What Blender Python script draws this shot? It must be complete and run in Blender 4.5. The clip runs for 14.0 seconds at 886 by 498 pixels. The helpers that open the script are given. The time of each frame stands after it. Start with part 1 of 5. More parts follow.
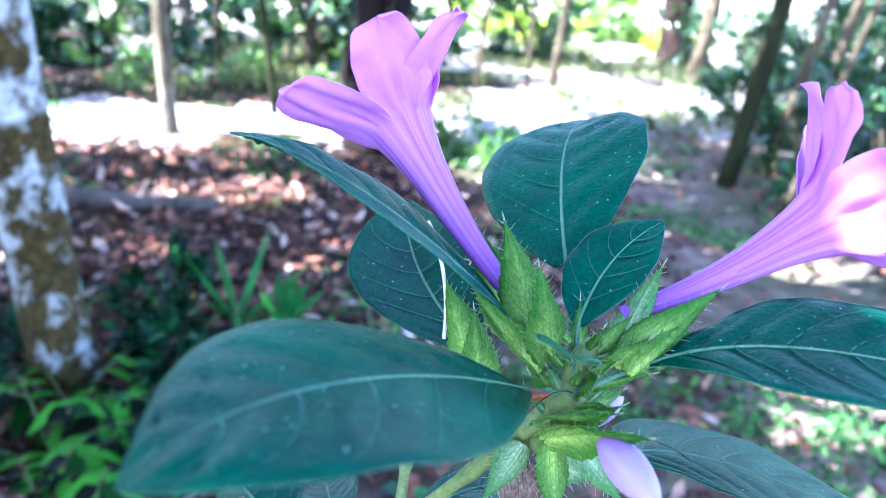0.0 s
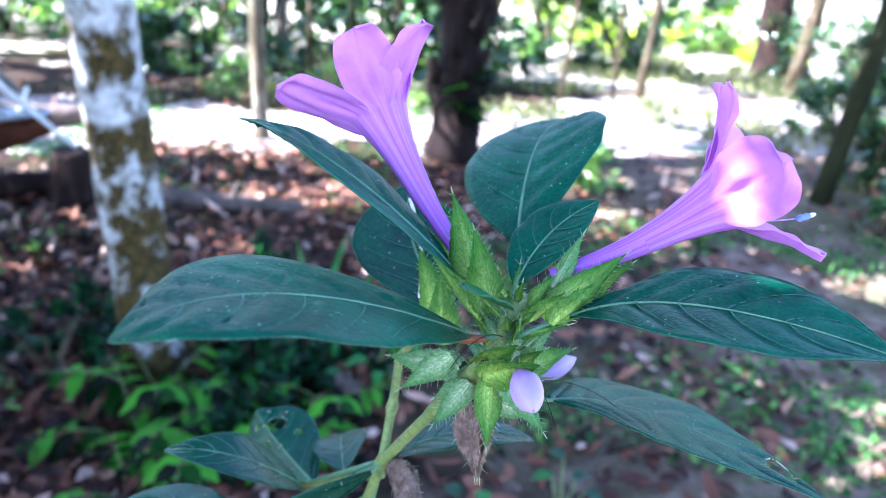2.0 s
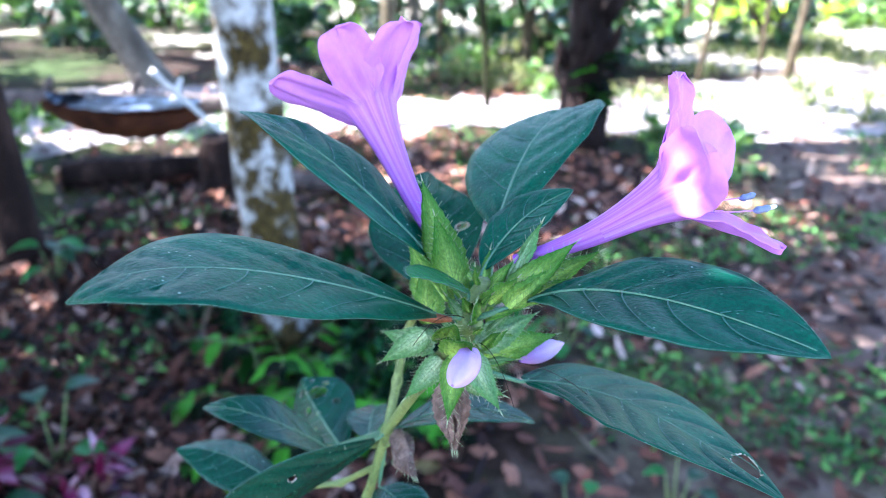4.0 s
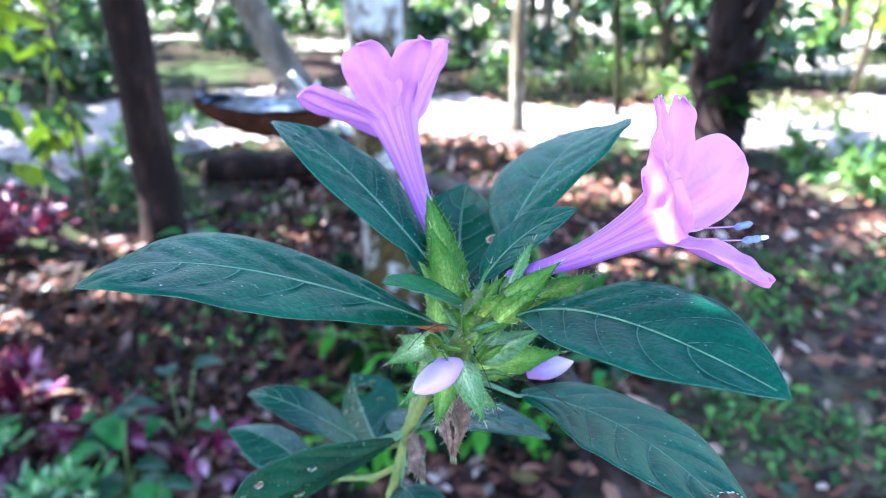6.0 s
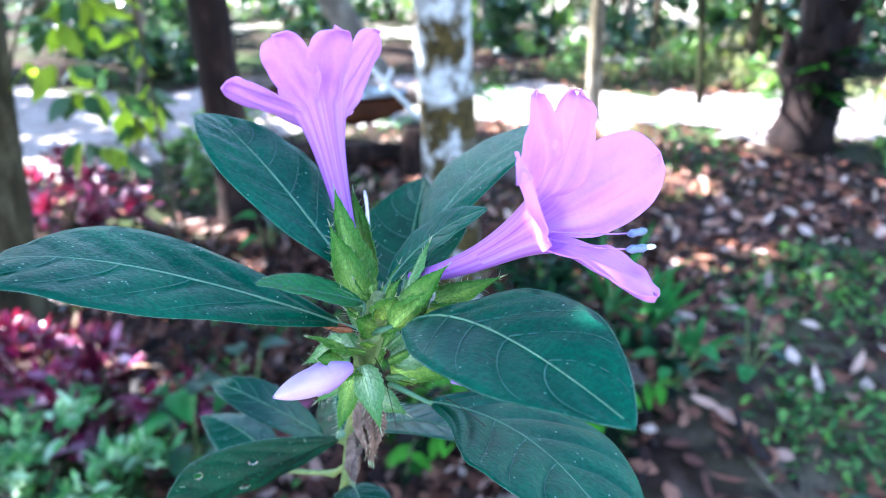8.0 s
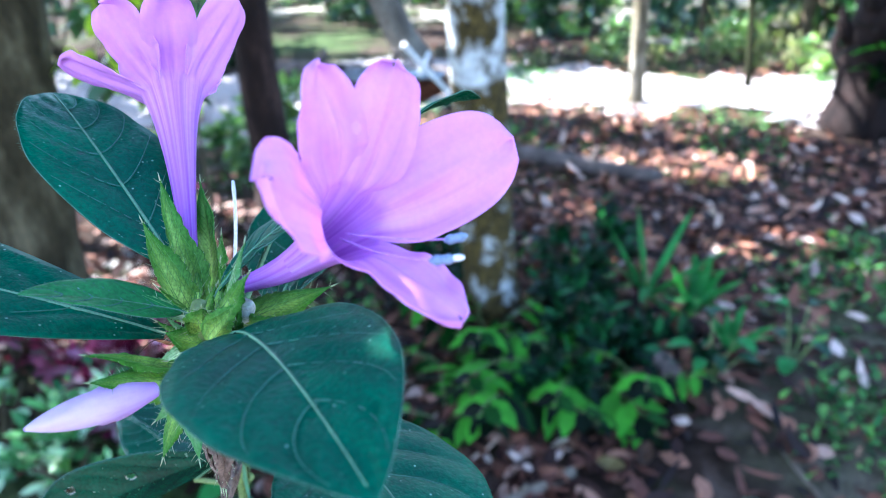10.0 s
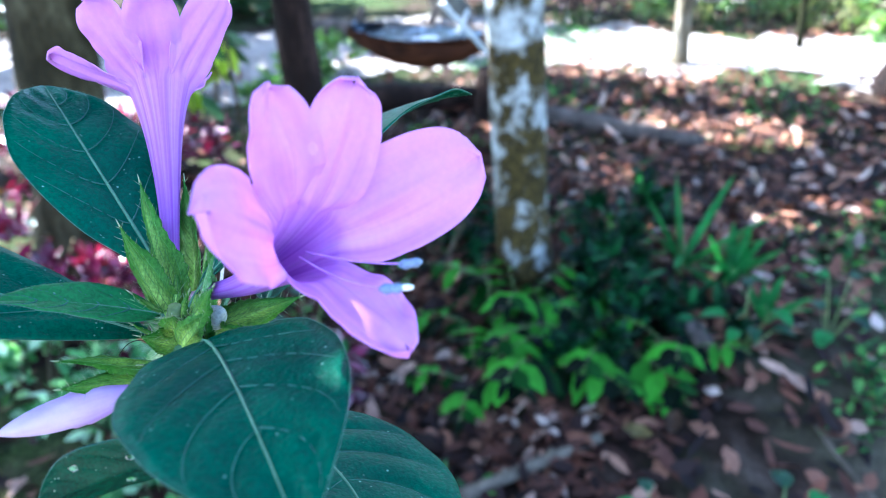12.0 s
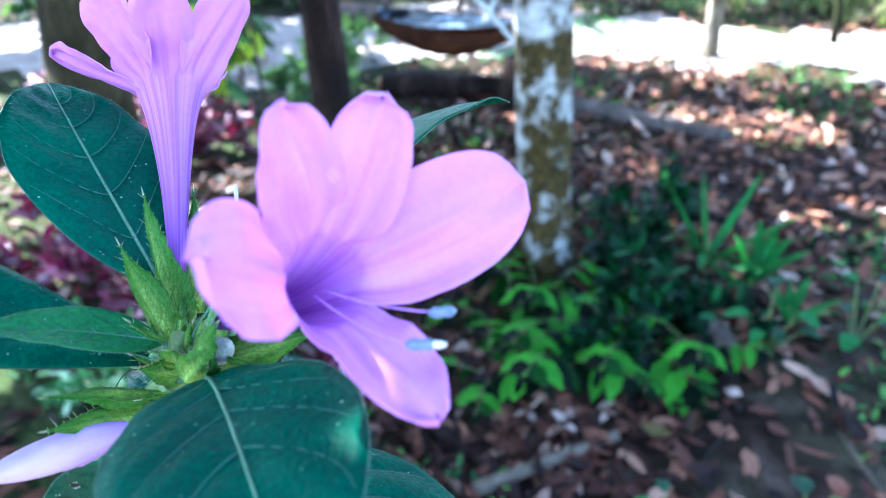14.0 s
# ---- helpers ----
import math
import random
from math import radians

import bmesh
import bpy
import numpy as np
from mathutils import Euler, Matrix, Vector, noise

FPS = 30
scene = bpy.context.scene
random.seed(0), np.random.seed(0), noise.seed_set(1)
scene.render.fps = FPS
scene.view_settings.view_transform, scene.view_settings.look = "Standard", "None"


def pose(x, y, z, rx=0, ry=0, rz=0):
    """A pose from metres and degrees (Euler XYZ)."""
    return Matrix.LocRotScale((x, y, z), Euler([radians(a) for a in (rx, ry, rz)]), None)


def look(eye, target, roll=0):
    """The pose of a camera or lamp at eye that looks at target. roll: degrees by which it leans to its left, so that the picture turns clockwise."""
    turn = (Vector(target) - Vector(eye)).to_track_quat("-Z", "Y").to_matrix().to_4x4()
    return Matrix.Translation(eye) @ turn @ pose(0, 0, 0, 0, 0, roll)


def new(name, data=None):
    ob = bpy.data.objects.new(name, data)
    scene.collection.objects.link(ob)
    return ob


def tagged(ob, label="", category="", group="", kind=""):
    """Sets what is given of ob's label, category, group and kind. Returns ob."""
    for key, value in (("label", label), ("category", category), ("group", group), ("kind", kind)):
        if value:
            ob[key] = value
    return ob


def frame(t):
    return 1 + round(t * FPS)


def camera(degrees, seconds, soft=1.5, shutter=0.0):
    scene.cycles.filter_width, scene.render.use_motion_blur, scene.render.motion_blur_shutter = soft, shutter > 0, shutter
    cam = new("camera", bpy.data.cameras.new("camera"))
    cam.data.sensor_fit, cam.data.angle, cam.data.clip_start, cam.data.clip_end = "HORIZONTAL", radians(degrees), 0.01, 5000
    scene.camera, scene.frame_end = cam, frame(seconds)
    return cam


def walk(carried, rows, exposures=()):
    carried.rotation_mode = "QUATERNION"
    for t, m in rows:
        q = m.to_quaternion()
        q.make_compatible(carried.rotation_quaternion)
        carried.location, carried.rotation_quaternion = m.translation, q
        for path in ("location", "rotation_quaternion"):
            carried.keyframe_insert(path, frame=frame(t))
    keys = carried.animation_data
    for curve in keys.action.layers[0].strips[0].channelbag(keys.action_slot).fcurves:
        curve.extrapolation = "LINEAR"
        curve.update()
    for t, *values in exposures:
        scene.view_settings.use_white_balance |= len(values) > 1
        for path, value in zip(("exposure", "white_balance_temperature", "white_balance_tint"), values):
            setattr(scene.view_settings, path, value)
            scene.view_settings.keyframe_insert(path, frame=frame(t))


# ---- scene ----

cam = camera(64.5, 14.0, soft=0.9)
cam.data.dof.use_dof = True
cam.data.dof.focus_distance = 0.17
cam.data.dof.aperture_fstop = 15.0
PATH = [
    (0, (0.1536, 0.1303, 1.6562), (0.0401, 1.9711, 0.8825), 5.34),
    (0.5, (0.1641, 0.1169, 1.6614), (-0.0014, 1.9541, 0.8885), 5.12),
    (1, (0.1734, 0.1097, 1.6612), (-0.0451, 1.9417, 0.8890), 4.92),
    (1.5, (0.1800, 0.1039, 1.6611), (-0.0989, 1.9255, 0.8840), 4.80),
    (2, (0.1886, 0.0996, 1.6617), (-0.1536, 1.9146, 0.8946), 4.63),
    (2.5, (0.1997, 0.0975, 1.6621), (-0.2048, 1.8968, 0.8883), 4.30),
    (3, (0.2113, 0.0946, 1.6660), (-0.2725, 1.8680, 0.8779), 3.71),
    (3.5, (0.2217, 0.0990, 1.6648), (-0.3580, 1.8343, 0.8569), 2.58),
    (4, (0.2326, 0.1023, 1.6681), (-0.4476, 1.7933, 0.8447), 1.62),
    (4.2, (0.2367, 0.1018, 1.6701), (-0.4973, 1.7739, 0.8545), 0.84),
    (6.3, (0.2693, 0.1159, 1.6738), (-0.7498, 1.6347, 0.8646), 0.66),
    (6.5, (0.2723, 0.1173, 1.6757), (-0.7693, 1.6234, 0.8714), 0.56),
    (7, (0.2854, 0.1243, 1.6759), (-0.8137, 1.5753, 0.8474), 0.09),
    (7.5, (0.2953, 0.1347, 1.6733), (-0.8515, 1.5370, 0.8257), -0.93),
    (7.7, (0.2962, 0.1401, 1.6730), (-0.8517, 1.5431, 0.8281), -0.76),
    (9.8, (0.3171, 0.1993, 1.6624), (-0.9144, 1.5112, 0.7892), -2.17),
    (10, (0.3167, 0.2026, 1.6627), (-0.9174, 1.5054, 0.7798), -1.90),
    (10.5, (0.3129, 0.2079, 1.6653), (-0.9526, 1.4572, 0.7500), -2.36),
    (11, (0.3144, 0.2130, 1.6703), (-0.9718, 1.4203, 0.7277), -2.99),
    (11.5, (0.3197, 0.2137, 1.6700), (-0.9592, 1.4093, 0.7031), -2.59),
    (12, (0.3223, 0.2178, 1.6715), (-0.9511, 1.4091, 0.6921), -2.31),
    (12.5, (0.3169, 0.2214, 1.6764), (-1.0058, 1.3413, 0.6783), -2.74),
    (13, (0.3094, 0.2256, 1.6747), (-0.9926, 1.3588, 0.6644), -1.59),
    (13.5, (0.3070, 0.2271, 1.6736), (-0.9917, 1.3706, 0.6708), -1.71),
    (14, (0.3064, 0.2292, 1.6708), (-0.9945, 1.3673, 0.6646), -1.66),
]

walk(cam, [(t, look(eye, target, roll)) for t, eye, target, roll in PATH],
     exposures=[(0.0, 4.0, 5150, 16), (1.5, 3.7, 5350, 17), (4.2, 3.8, 5650, 15), (7.7, 3.97, 5650, 12), (11.0, 3.70, 5400, 6), (14.0, 3.88, 5350, 4)])

# ---------------------------------------------------------------- light
SUN_TO = Vector((-0.72, -0.30, 0.95)).normalized()
world = bpy.data.worlds.new("world")
scene.world = world
world.use_nodes = True
wn = world.node_tree
sky = wn.nodes.new("ShaderNodeTexSky")
sky.sky_type = "NISHITA"
sky.sun_disc = False
sky.sun_elevation = math.asin(SUN_TO.z)
sky.sun_rotation = math.atan2(SUN_TO.x, SUN_TO.y)
wn.nodes["Background"].inputs["Strength"].default_value = 0.085
wn.links.new(sky.outputs[0], wn.nodes["Background"].inputs["Color"])
sun = new("sun", bpy.data.lights.new("sun", "SUN"))
sun.data.energy = 4.4
sun.data.angle = radians(0.3)
sun.data.color = (1.0, 0.965, 0.91)
sun.matrix_world = look(SUN_TO * 30, (0, 0, 0))


# ---------------------------------------------------------------- materials
def ramp(nt, fac, stops):
    n = nt.nodes.new("ShaderNodeValToRGB")
    el = n.color_ramp.elements
    while len(el) < len(stops):
        el.new(0.5)
    for e, (pos, col) in zip(el, stops):
        e.position = pos
        e.color = (*col, 1)
    nt.links.new(fac, n.inputs[0])
    return n.outputs[0]


def noise_tex(nt, scale, detail=4.0, coord="Object", stretch=None, rough=0.6):
    tc = nt.nodes.new("ShaderNodeTexCoord")
    n = nt.nodes.new("ShaderNodeTexNoise")
    n.inputs["Scale"].default_value = scale
    n.inputs["Detail"].default_value = detail
    n.inputs["Roughness"].default_value = rough
    src = tc.outputs[coord]
    if stretch:
        mp = nt.nodes.new("ShaderNodeMapping")
        mp.inputs["Scale"].default_value = stretch
        nt.links.new(src, mp.inputs[0])
        src = mp.outputs[0]
    nt.links.new(src, n.inputs["Vector"])
    return n.outputs[0]


def mixcol(nt, fac, a, b, mode="MIX"):
    n = nt.nodes.new("ShaderNodeMix")
    n.data_type = "RGBA"
    n.blend_type = mode
    if isinstance(fac, float):
        n.inputs[0].default_value = fac
    else:
        nt.links.new(fac, n.inputs[0])
    for sock, v in ((n.inputs[6], a), (n.inputs[7], b)):
        if isinstance(v, tuple):
            sock.default_value = (*v, 1)
        else:
            nt.links.new(v, sock)
    return n.outputs[2]


def base_mat(name, rough=0.6, spec=0.5):
    m = bpy.data.materials.new(name)
    m.use_nodes = True
    nt = m.node_tree
    b = nt.nodes["Principled BSDF"]
    b.inputs["Roughness"].default_value = rough
    b.inputs["Specular IOR Level"].default_value = spec
    return m, nt, b


def bump(nt, b, height, strength=0.3, dist=0.01):
    n = nt.nodes.new("ShaderNodeBump")
    n.inputs["Strength"].default_value = strength
    n.inputs["Distance"].default_value = dist
    nt.links.new(height, n.inputs["Height"])
    nt.links.new(n.outputs[0], b.inputs["Normal"])


def add_translucent(nt, b, col, share):
    out = nt.nodes["Material Output"]
    tr = nt.nodes.new("ShaderNodeBsdfTranslucent")
    if isinstance(col, tuple):
        tr.inputs[0].default_value = (*col, 1)
    else:
        nt.links.new(col, tr.inputs[0])
    mx = nt.nodes.new("ShaderNodeMixShader")
    mx.inputs[0].default_value = share
    nt.links.new(b.outputs[0], mx.inputs[1])
    nt.links.new(tr.outputs[0], mx.inputs[2])
    nt.links.new(mx.outputs[0], out.inputs[0])


def mottled(name, stops, scale, rough=0.7, fine=None, bump_s=0.3, bump_d=0.01, spec=0.4, stretch=None, coord="Object"):
    """Two scales of colour noise with relief."""
    m, nt, b = base_mat(name, rough, spec)
    big = noise_tex(nt, scale, 5, coord, stretch)
    small = noise_tex(nt, fine or scale * 9, 3, coord, stretch)
    c = ramp(nt, big, stops)
    shade = ramp(nt, small, [(0.3, (0.62, 0.62, 0.62)), (0.7, (1.25, 1.25, 1.25))])
    c = mixcol(nt, 1.0, c, shade, "MULTIPLY")
    nt.links.new(c, b.inputs["Base Color"])
    bump(nt, b, small, bump_s, bump_d)
    return m


def island_leaf(name, stops, rough=0.5, share=0.3, spec=0.25, glow=1.6):
    """Foliage whose colour varies leaf by leaf."""
    m, nt, b = base_mat(name, rough, spec)
    g = nt.nodes.new("ShaderNodeNewGeometry")
    c = ramp(nt, g.outputs["Random Per Island"], stops)
    n = noise_tex(nt, 14, 3)
    c = mixcol(nt, 1.0, c, ramp(nt, n, [(0.3, (0.7, 0.7, 0.7)), (0.7, (1.2, 1.2, 1.2))]), "MULTIPLY")
    nt.links.new(c, b.inputs["Base Color"])
    add_translucent(nt, b, mixcol(nt, 1.0, c, (glow, glow * 1.1, glow * 0.5), "MULTIPLY"), share)
    return m


def shrub_leaf_mat(name, dark, light, rough=0.42, speck=True):
    m, nt, b = base_mat(name, rough, 0.16)
    big = noise_tex(nt, 42, 3)
    fine = noise_tex(nt, 900, 3)
    c = ramp(nt, big, [(0.28, dark), (0.74, light)])
    c = mixcol(nt, 1.0, c, ramp(nt, fine, [(0.3, (0.70, 0.72, 0.72)), (0.7, (1.28, 1.26, 1.28))]), "MULTIPLY")
    if speck:
        v = nt.nodes.new("ShaderNodeTexVoronoi")
        v.inputs["Scale"].default_value = 420
        tc = nt.nodes.new("ShaderNodeTexCoord")
        nt.links.new(tc.outputs["Object"], v.inputs["Vector"])
        dots = ramp(nt, v.outputs["Distance"], [(0.08, (1, 1, 1)), (0.15, (0, 0, 0))])
        gate = ramp(nt, noise_tex(nt, 130, 2), [(0.47, (0, 0, 0)), (0.60, (1, 1, 1))])
        dots = mixcol(nt, 1.0, dots, gate, "MULTIPLY")
        c = mixcol(nt, dots, c, (0.22, 0.36, 0.30))
    nt.links.new(c, b.inputs["Base Color"])
    bump(nt, b, mixcol(nt, 0.55, fine, noise_tex(nt, 170, 2)), 0.5, 0.0016)
    add_translucent(nt, b, mixcol(nt, 1.0, c, (1.3, 2.2, 0.5), "MULTIPLY"), 0.22)
    return m


def petal_mat(name, pale, deep, streak, share=0.3):
    """UV: x across, y from the throat to the rim."""
    m, nt, b = base_mat(name, 0.55, 0.25)
    uv = nt.nodes.new("ShaderNodeUVMap")
    sep = nt.nodes.new("ShaderNodeSeparateXYZ")
    nt.links.new(uv.outputs[0], sep.inputs[0])
    mid = tuple(0.55 * p + 0.45 * q for p, q in zip(pale, deep))
    c = ramp(nt, sep.outputs[1], [(0.0, deep), (0.26, mid), (0.58, pale)])
    lines = noise_tex(nt, 1.0, 3, "UV", (4.2, 1.0, 1))
    mask = ramp(nt, sep.outputs[1], [(0.0, (0.6, 0.6, 0.6)), (0.42, (0.68, 0.68, 0.68)), (0.62, (0.36, 0.36, 0.36)), (0.92, (0.09, 0.09, 0.09))])
    f = mixcol(nt, 1.0, ramp(nt, lines, [(0.42, (0, 0, 0)), (0.66, (1, 1, 1))]), mask, "MULTIPLY")
    c = mixcol(nt, f, c, streak)
    light = noise_tex(nt, 1.0, 2, "UV", (2.6, 0.8, 3))
    f = mixcol(nt, 1.0, ramp(nt, light, [(0.50, (0, 0, 0)), (0.78, (0.45, 0.45, 0.45))]), mask, "MULTIPLY")
    c = mixcol(nt, f, c, (0.93, 0.78, 0.93))
    fine = noise_tex(nt, 700, 3)
    c = mixcol(nt, 1.0, c, ramp(nt, fine, [(0.3, (0.96, 0.96, 0.97)), (0.7, (1.03, 1.03, 1.02))]), "MULTIPLY")
    nt.links.new(c, b.inputs["Base Color"])
    bump(nt, b, lines, 0.15, 0.0008)
    add_translucent(nt, b, c, share)
    return m


M_LEAF = shrub_leaf_mat("shrub_leaf", (0.0015, 0.055, 0.032), (0.005, 0.112, 0.057))
# Darker copy of the shrub leaf for leaves in shade; also glossier.
M_LEAF_SHADED = shrub_leaf_mat("shrub_leaf_shaded", (0.002, 0.034, 0.022), (0.006, 0.080, 0.042), 0.26)
M_LEAF_SHADED.node_tree.nodes["Principled BSDF"].inputs["Specular IOR Level"].default_value = 0.32
M_VEIN_SIDE = mottled("side_vein", [(0.3, (0.018, 0.112, 0.066)), (0.7, (0.040, 0.152, 0.096))], 200, 0.5, bump_s=0.05)
M_MARGIN = mottled("leaf_margin", [(0.3, (0.02, 0.10, 0.06)), (0.7, (0.14, 0.27, 0.19))], 200, 0.6, bump_s=0.05)
M_VEIN = mottled("vein", [(0.3, (0.075, 0.19, 0.10)), (0.7, (0.125, 0.26, 0.14))], 200, 0.5, bump_s=0.05)
M_STEM = mottled("stem_green", [(0.3, (0.10, 0.16, 0.045)), (0.7, (0.22, 0.27, 0.085))], 60, 0.55, bump_s=0.2, bump_d=0.001)


def bract_mat(name, edge, heart, net):
    """UV: x from edge to edge, y from the base to the tip; pale along the middle, netted with veins."""
    m, nt, b = base_mat(name, 0.5, 0.2)
    uv = nt.nodes.new("ShaderNodeUVMap")
    sep = nt.nodes.new("ShaderNodeSeparateXYZ")
    nt.links.new(uv.outputs[0], sep.inputs[0])
    blot = noise_tex(nt, 170, 4)
    wide = ramp(nt, sep.outputs[0], [(0.12, (0, 0, 0)), (0.47, (1, 1, 1)), (0.53, (1, 1, 1)), (0.88, (0, 0, 0))])
    low = ramp(nt, sep.outputs[1], [(0.12, (1, 1, 1)), (0.45, (0.6, 0.6, 0.6)), (0.9, (0.1, 0.1, 0.1))])
    f = mixcol(nt, 1.0, mixcol(nt, 0.75, low, wide, "MULTIPLY"), ramp(nt, blot, [(0.30, (0.4, 0.4, 0.4)), (0.55, (1, 1, 1))]), "MULTIPLY")
    c = mixcol(nt, f, edge, heart)
    # fine veins that run out from the middle rib towards the edge, and a small net between them
    fold = nt.nodes.new("ShaderNodeMath")
    fold.operation = "PINGPONG"
    fold.inputs[1].default_value = 0.5
    nt.links.new(sep.outputs[0], fold.inputs[0])
    slant = nt.nodes.new("ShaderNodeMath")
    slant.operation = "MULTIPLY_ADD"
    slant.inputs[1].default_value = 0.55
    nt.links.new(fold.outputs[0], slant.inputs[0])
    nt.links.new(sep.outputs[1], slant.inputs[2])
    comb = nt.nodes.new("ShaderNodeCombineXYZ")
    nt.links.new(slant.outputs[0], comb.inputs[0])
    nt.links.new(sep.outputs[0], comb.inputs[1])
    run = nt.nodes.new("ShaderNodeTexNoise")
    run.inputs["Scale"].default_value = 1.0
    run.inputs["Detail"].default_value = 2.0
    mp = nt.nodes.new("ShaderNodeMapping")
    mp.inputs["Scale"].default_value = (34, 5, 1)
    nt.links.new(comb.outputs[0], mp.inputs[0])
    nt.links.new(mp.outputs[0], run.inputs["Vector"])
    veins = ramp(nt, run.outputs[0], [(0.48, (0, 0, 0)), (0.66, (0.42, 0.42, 0.42))])
    c = mixcol(nt, veins, c, net)
    net_n = noise_tex(nt, 1400, 2)
    c = mixcol(nt, 1.0, c, ramp(nt, net_n, [(0.35, (0.75, 0.78, 0.72)), (0.65, (1.15, 1.15, 1.15))]), "MULTIPLY")
    nt.links.new(c, b.inputs["Base Color"])
    bump(nt, b, mixcol(nt, 0.3, run.outputs[0], net_n), 0.5, 0.0008)
    add_translucent(nt, b, mixcol(nt, 1.0, c, (1.2, 1.4, 0.6), "MULTIPLY"), 0.3)
    return m


M_BRACT = bract_mat("bract", (0.030, 0.17, 0.012), (0.58, 0.78, 0.20), (0.012, 0.085, 0.008))
M_BRACT_PALE = bract_mat("bract_pale", (0.08, 0.25, 0.07), (0.66, 0.76, 0.52), (0.03, 0.12, 0.03))
M_LEAF_YOUNG = shrub_leaf_mat("young_leaf", (0.012, 0.11, 0.030), (0.04, 0.20, 0.055))
M_BRACT_VEIN = mottled("bract_vein", [(0.3, (0.07, 0.25, 0.03)), (0.7, (0.16, 0.37, 0.08))], 200, 0.6, bump_s=0.05)
M_SPINE = mottled("spine", [(0.3, (0.28, 0.36, 0.18)), (0.7, (0.45, 0.50, 0.30))], 300, 0.6, bump_s=0.05)
M_DRY = mottled("dry_calyx", [(0.3, (0.06, 0.032, 0.02)), (0.7, (0.24, 0.165, 0.135))], 220, 0.8, 900, 0.4, 0.0006)
M_PETAL = petal_mat("petal", (0.73, 0.32, 0.76), (0.37, 0.12, 0.60), (0.30, 0.04, 0.44), 0.34)
M_BUD = petal_mat("bud_petal", (0.68, 0.51, 0.72), (0.44, 0.24, 0.68), (0.36, 0.16, 0.58))
M_BUD_GREY = mottled("grey_bud", [(0.3, (0.36, 0.42, 0.34)), (0.7, (0.56, 0.58, 0.54))], 150, 0.5, bump_s=0.1)
M_ANTHER = mottled("anther", [(0.3, (0.12, 0.16, 0.25)), (0.7, (0.26, 0.32, 0.42))], 500, 0.7, bump_s=0.1)
M_FILAMENT = mottled("filament", [(0.3, (0.50, 0.22, 0.62)), (0.7, (0.62, 0.30, 0.70))], 300, 0.5, bump_s=0.05)
M_STIGMA = mottled("stigma", [(0.3, (0.7, 0.68, 0.7)), (0.7, (0.85, 0.82, 0.84))], 300, 0.5, bump_s=0.05)
M_RIM = mottled("eaten_rim", [(0.3, (0.26, 0.26, 0.17)), (0.7, (0.58, 0.56, 0.44))], 300, 0.7, bump_s=0.1)
M_DRY_RIB = mottled("dry_rib", [(0.3, (0.05, 0.028, 0.018)), (0.7, (0.13, 0.085, 0.065))], 200, 0.8, bump_s=0.1)
M_RUST_BUD = mottled("rust_bud", [(0.3, (0.15, 0.045, 0.016)), (0.7, (0.32, 0.10, 0.035))], 200, 0.45, bump_s=0.1)
M_TREE_WHITE, nt, b = base_mat("lichen_bark", 0.85, 0.2)
big = noise_tex(nt, 5.0, 5, "Object", (1, 1, 0.7))
mid = noise_tex(nt, 11, 6, "Object", (1, 1, 0.8), 0.68)
fine = noise_tex(nt, 90, 3)
grey = noise_tex(nt, 30, 4)
c = ramp(nt, grey, [(0.3, (0.20, 0.195, 0.18)), (0.5, (0.40, 0.395, 0.38)), (0.72, (0.58, 0.57, 0.55))])
moss = mixcol(nt, 0.68, ramp(nt, big, [(0.40, (0, 0, 0)), (0.60, (1, 1, 1))]), ramp(nt, mid, [(0.40, (0, 0, 0)), (0.60, (1, 1, 1))]))
tc = nt.nodes.new("ShaderNodeTexCoord")
sp = nt.nodes.new("ShaderNodeSeparateXYZ")
nt.links.new(tc.outputs["Object"], sp.inputs[0])
# moss and dirt climb from the foot of the trunk to about a metre, thickened to paint in shade
zs = nt.nodes.new("ShaderNodeMath")
zs.operation = "MULTIPLY"
zs.inputs[1].default_value = 0.625
nt.links.new(sp.outputs[2], zs.inputs[0])
wob = nt.nodes.new("ShaderNodeMath")
wob.operation = "MULTIPLY_ADD"
wob.inputs[1].default_value = 0.12
nt.links.new(mid, wob.inputs[0])
nt.links.new(zs.outputs[0], wob.inputs[2])
moss_shade_levels = ((0.10, 1.0), (0.24, 1.0), (0.32, 0.93), (0.45, 0.80), (0.60, 0.70), (0.665, 0.90), (0.70, 0.90), (0.735, 0.40), (0.79, 0.36), (0.83, 0.62), (0.89, 0.62), (0.94, 0.34))
band = ramp(nt, wob.outputs[0], [(pos, (v, v, v)) for pos, v in moss_shade_levels])
add = nt.nodes.new("ShaderNodeMath")
nt.links.new(moss, add.inputs[0])
nt.links.new(band, add.inputs[1])
half = nt.nodes.new("ShaderNodeMath")
half.operation = "MULTIPLY"
half.inputs[1].default_value = 0.5
nt.links.new(add.outputs[0], half.inputs[0])
mm = ramp(nt, half.outputs[0], [(0.42, (0, 0, 0)), (0.66, (1, 1, 1))])
dirt = ramp(nt, fine, [(0.3, (0.012, 0.0085, 0.002)), (0.7, (0.080, 0.055, 0.014))])
dirt = mixcol(nt, 1.0, dirt, ramp(nt, grey, [(0.32, (0.35, 0.33, 0.30)), (0.5, (0.9, 0.9, 0.85)), (0.68, (1.7, 1.65, 1.5))]), "MULTIPLY")
c = mixcol(nt, mm, c, dirt)
nt.links.new(c, b.inputs["Base Color"])
bump(nt, b, mid, 0.5, 0.02)

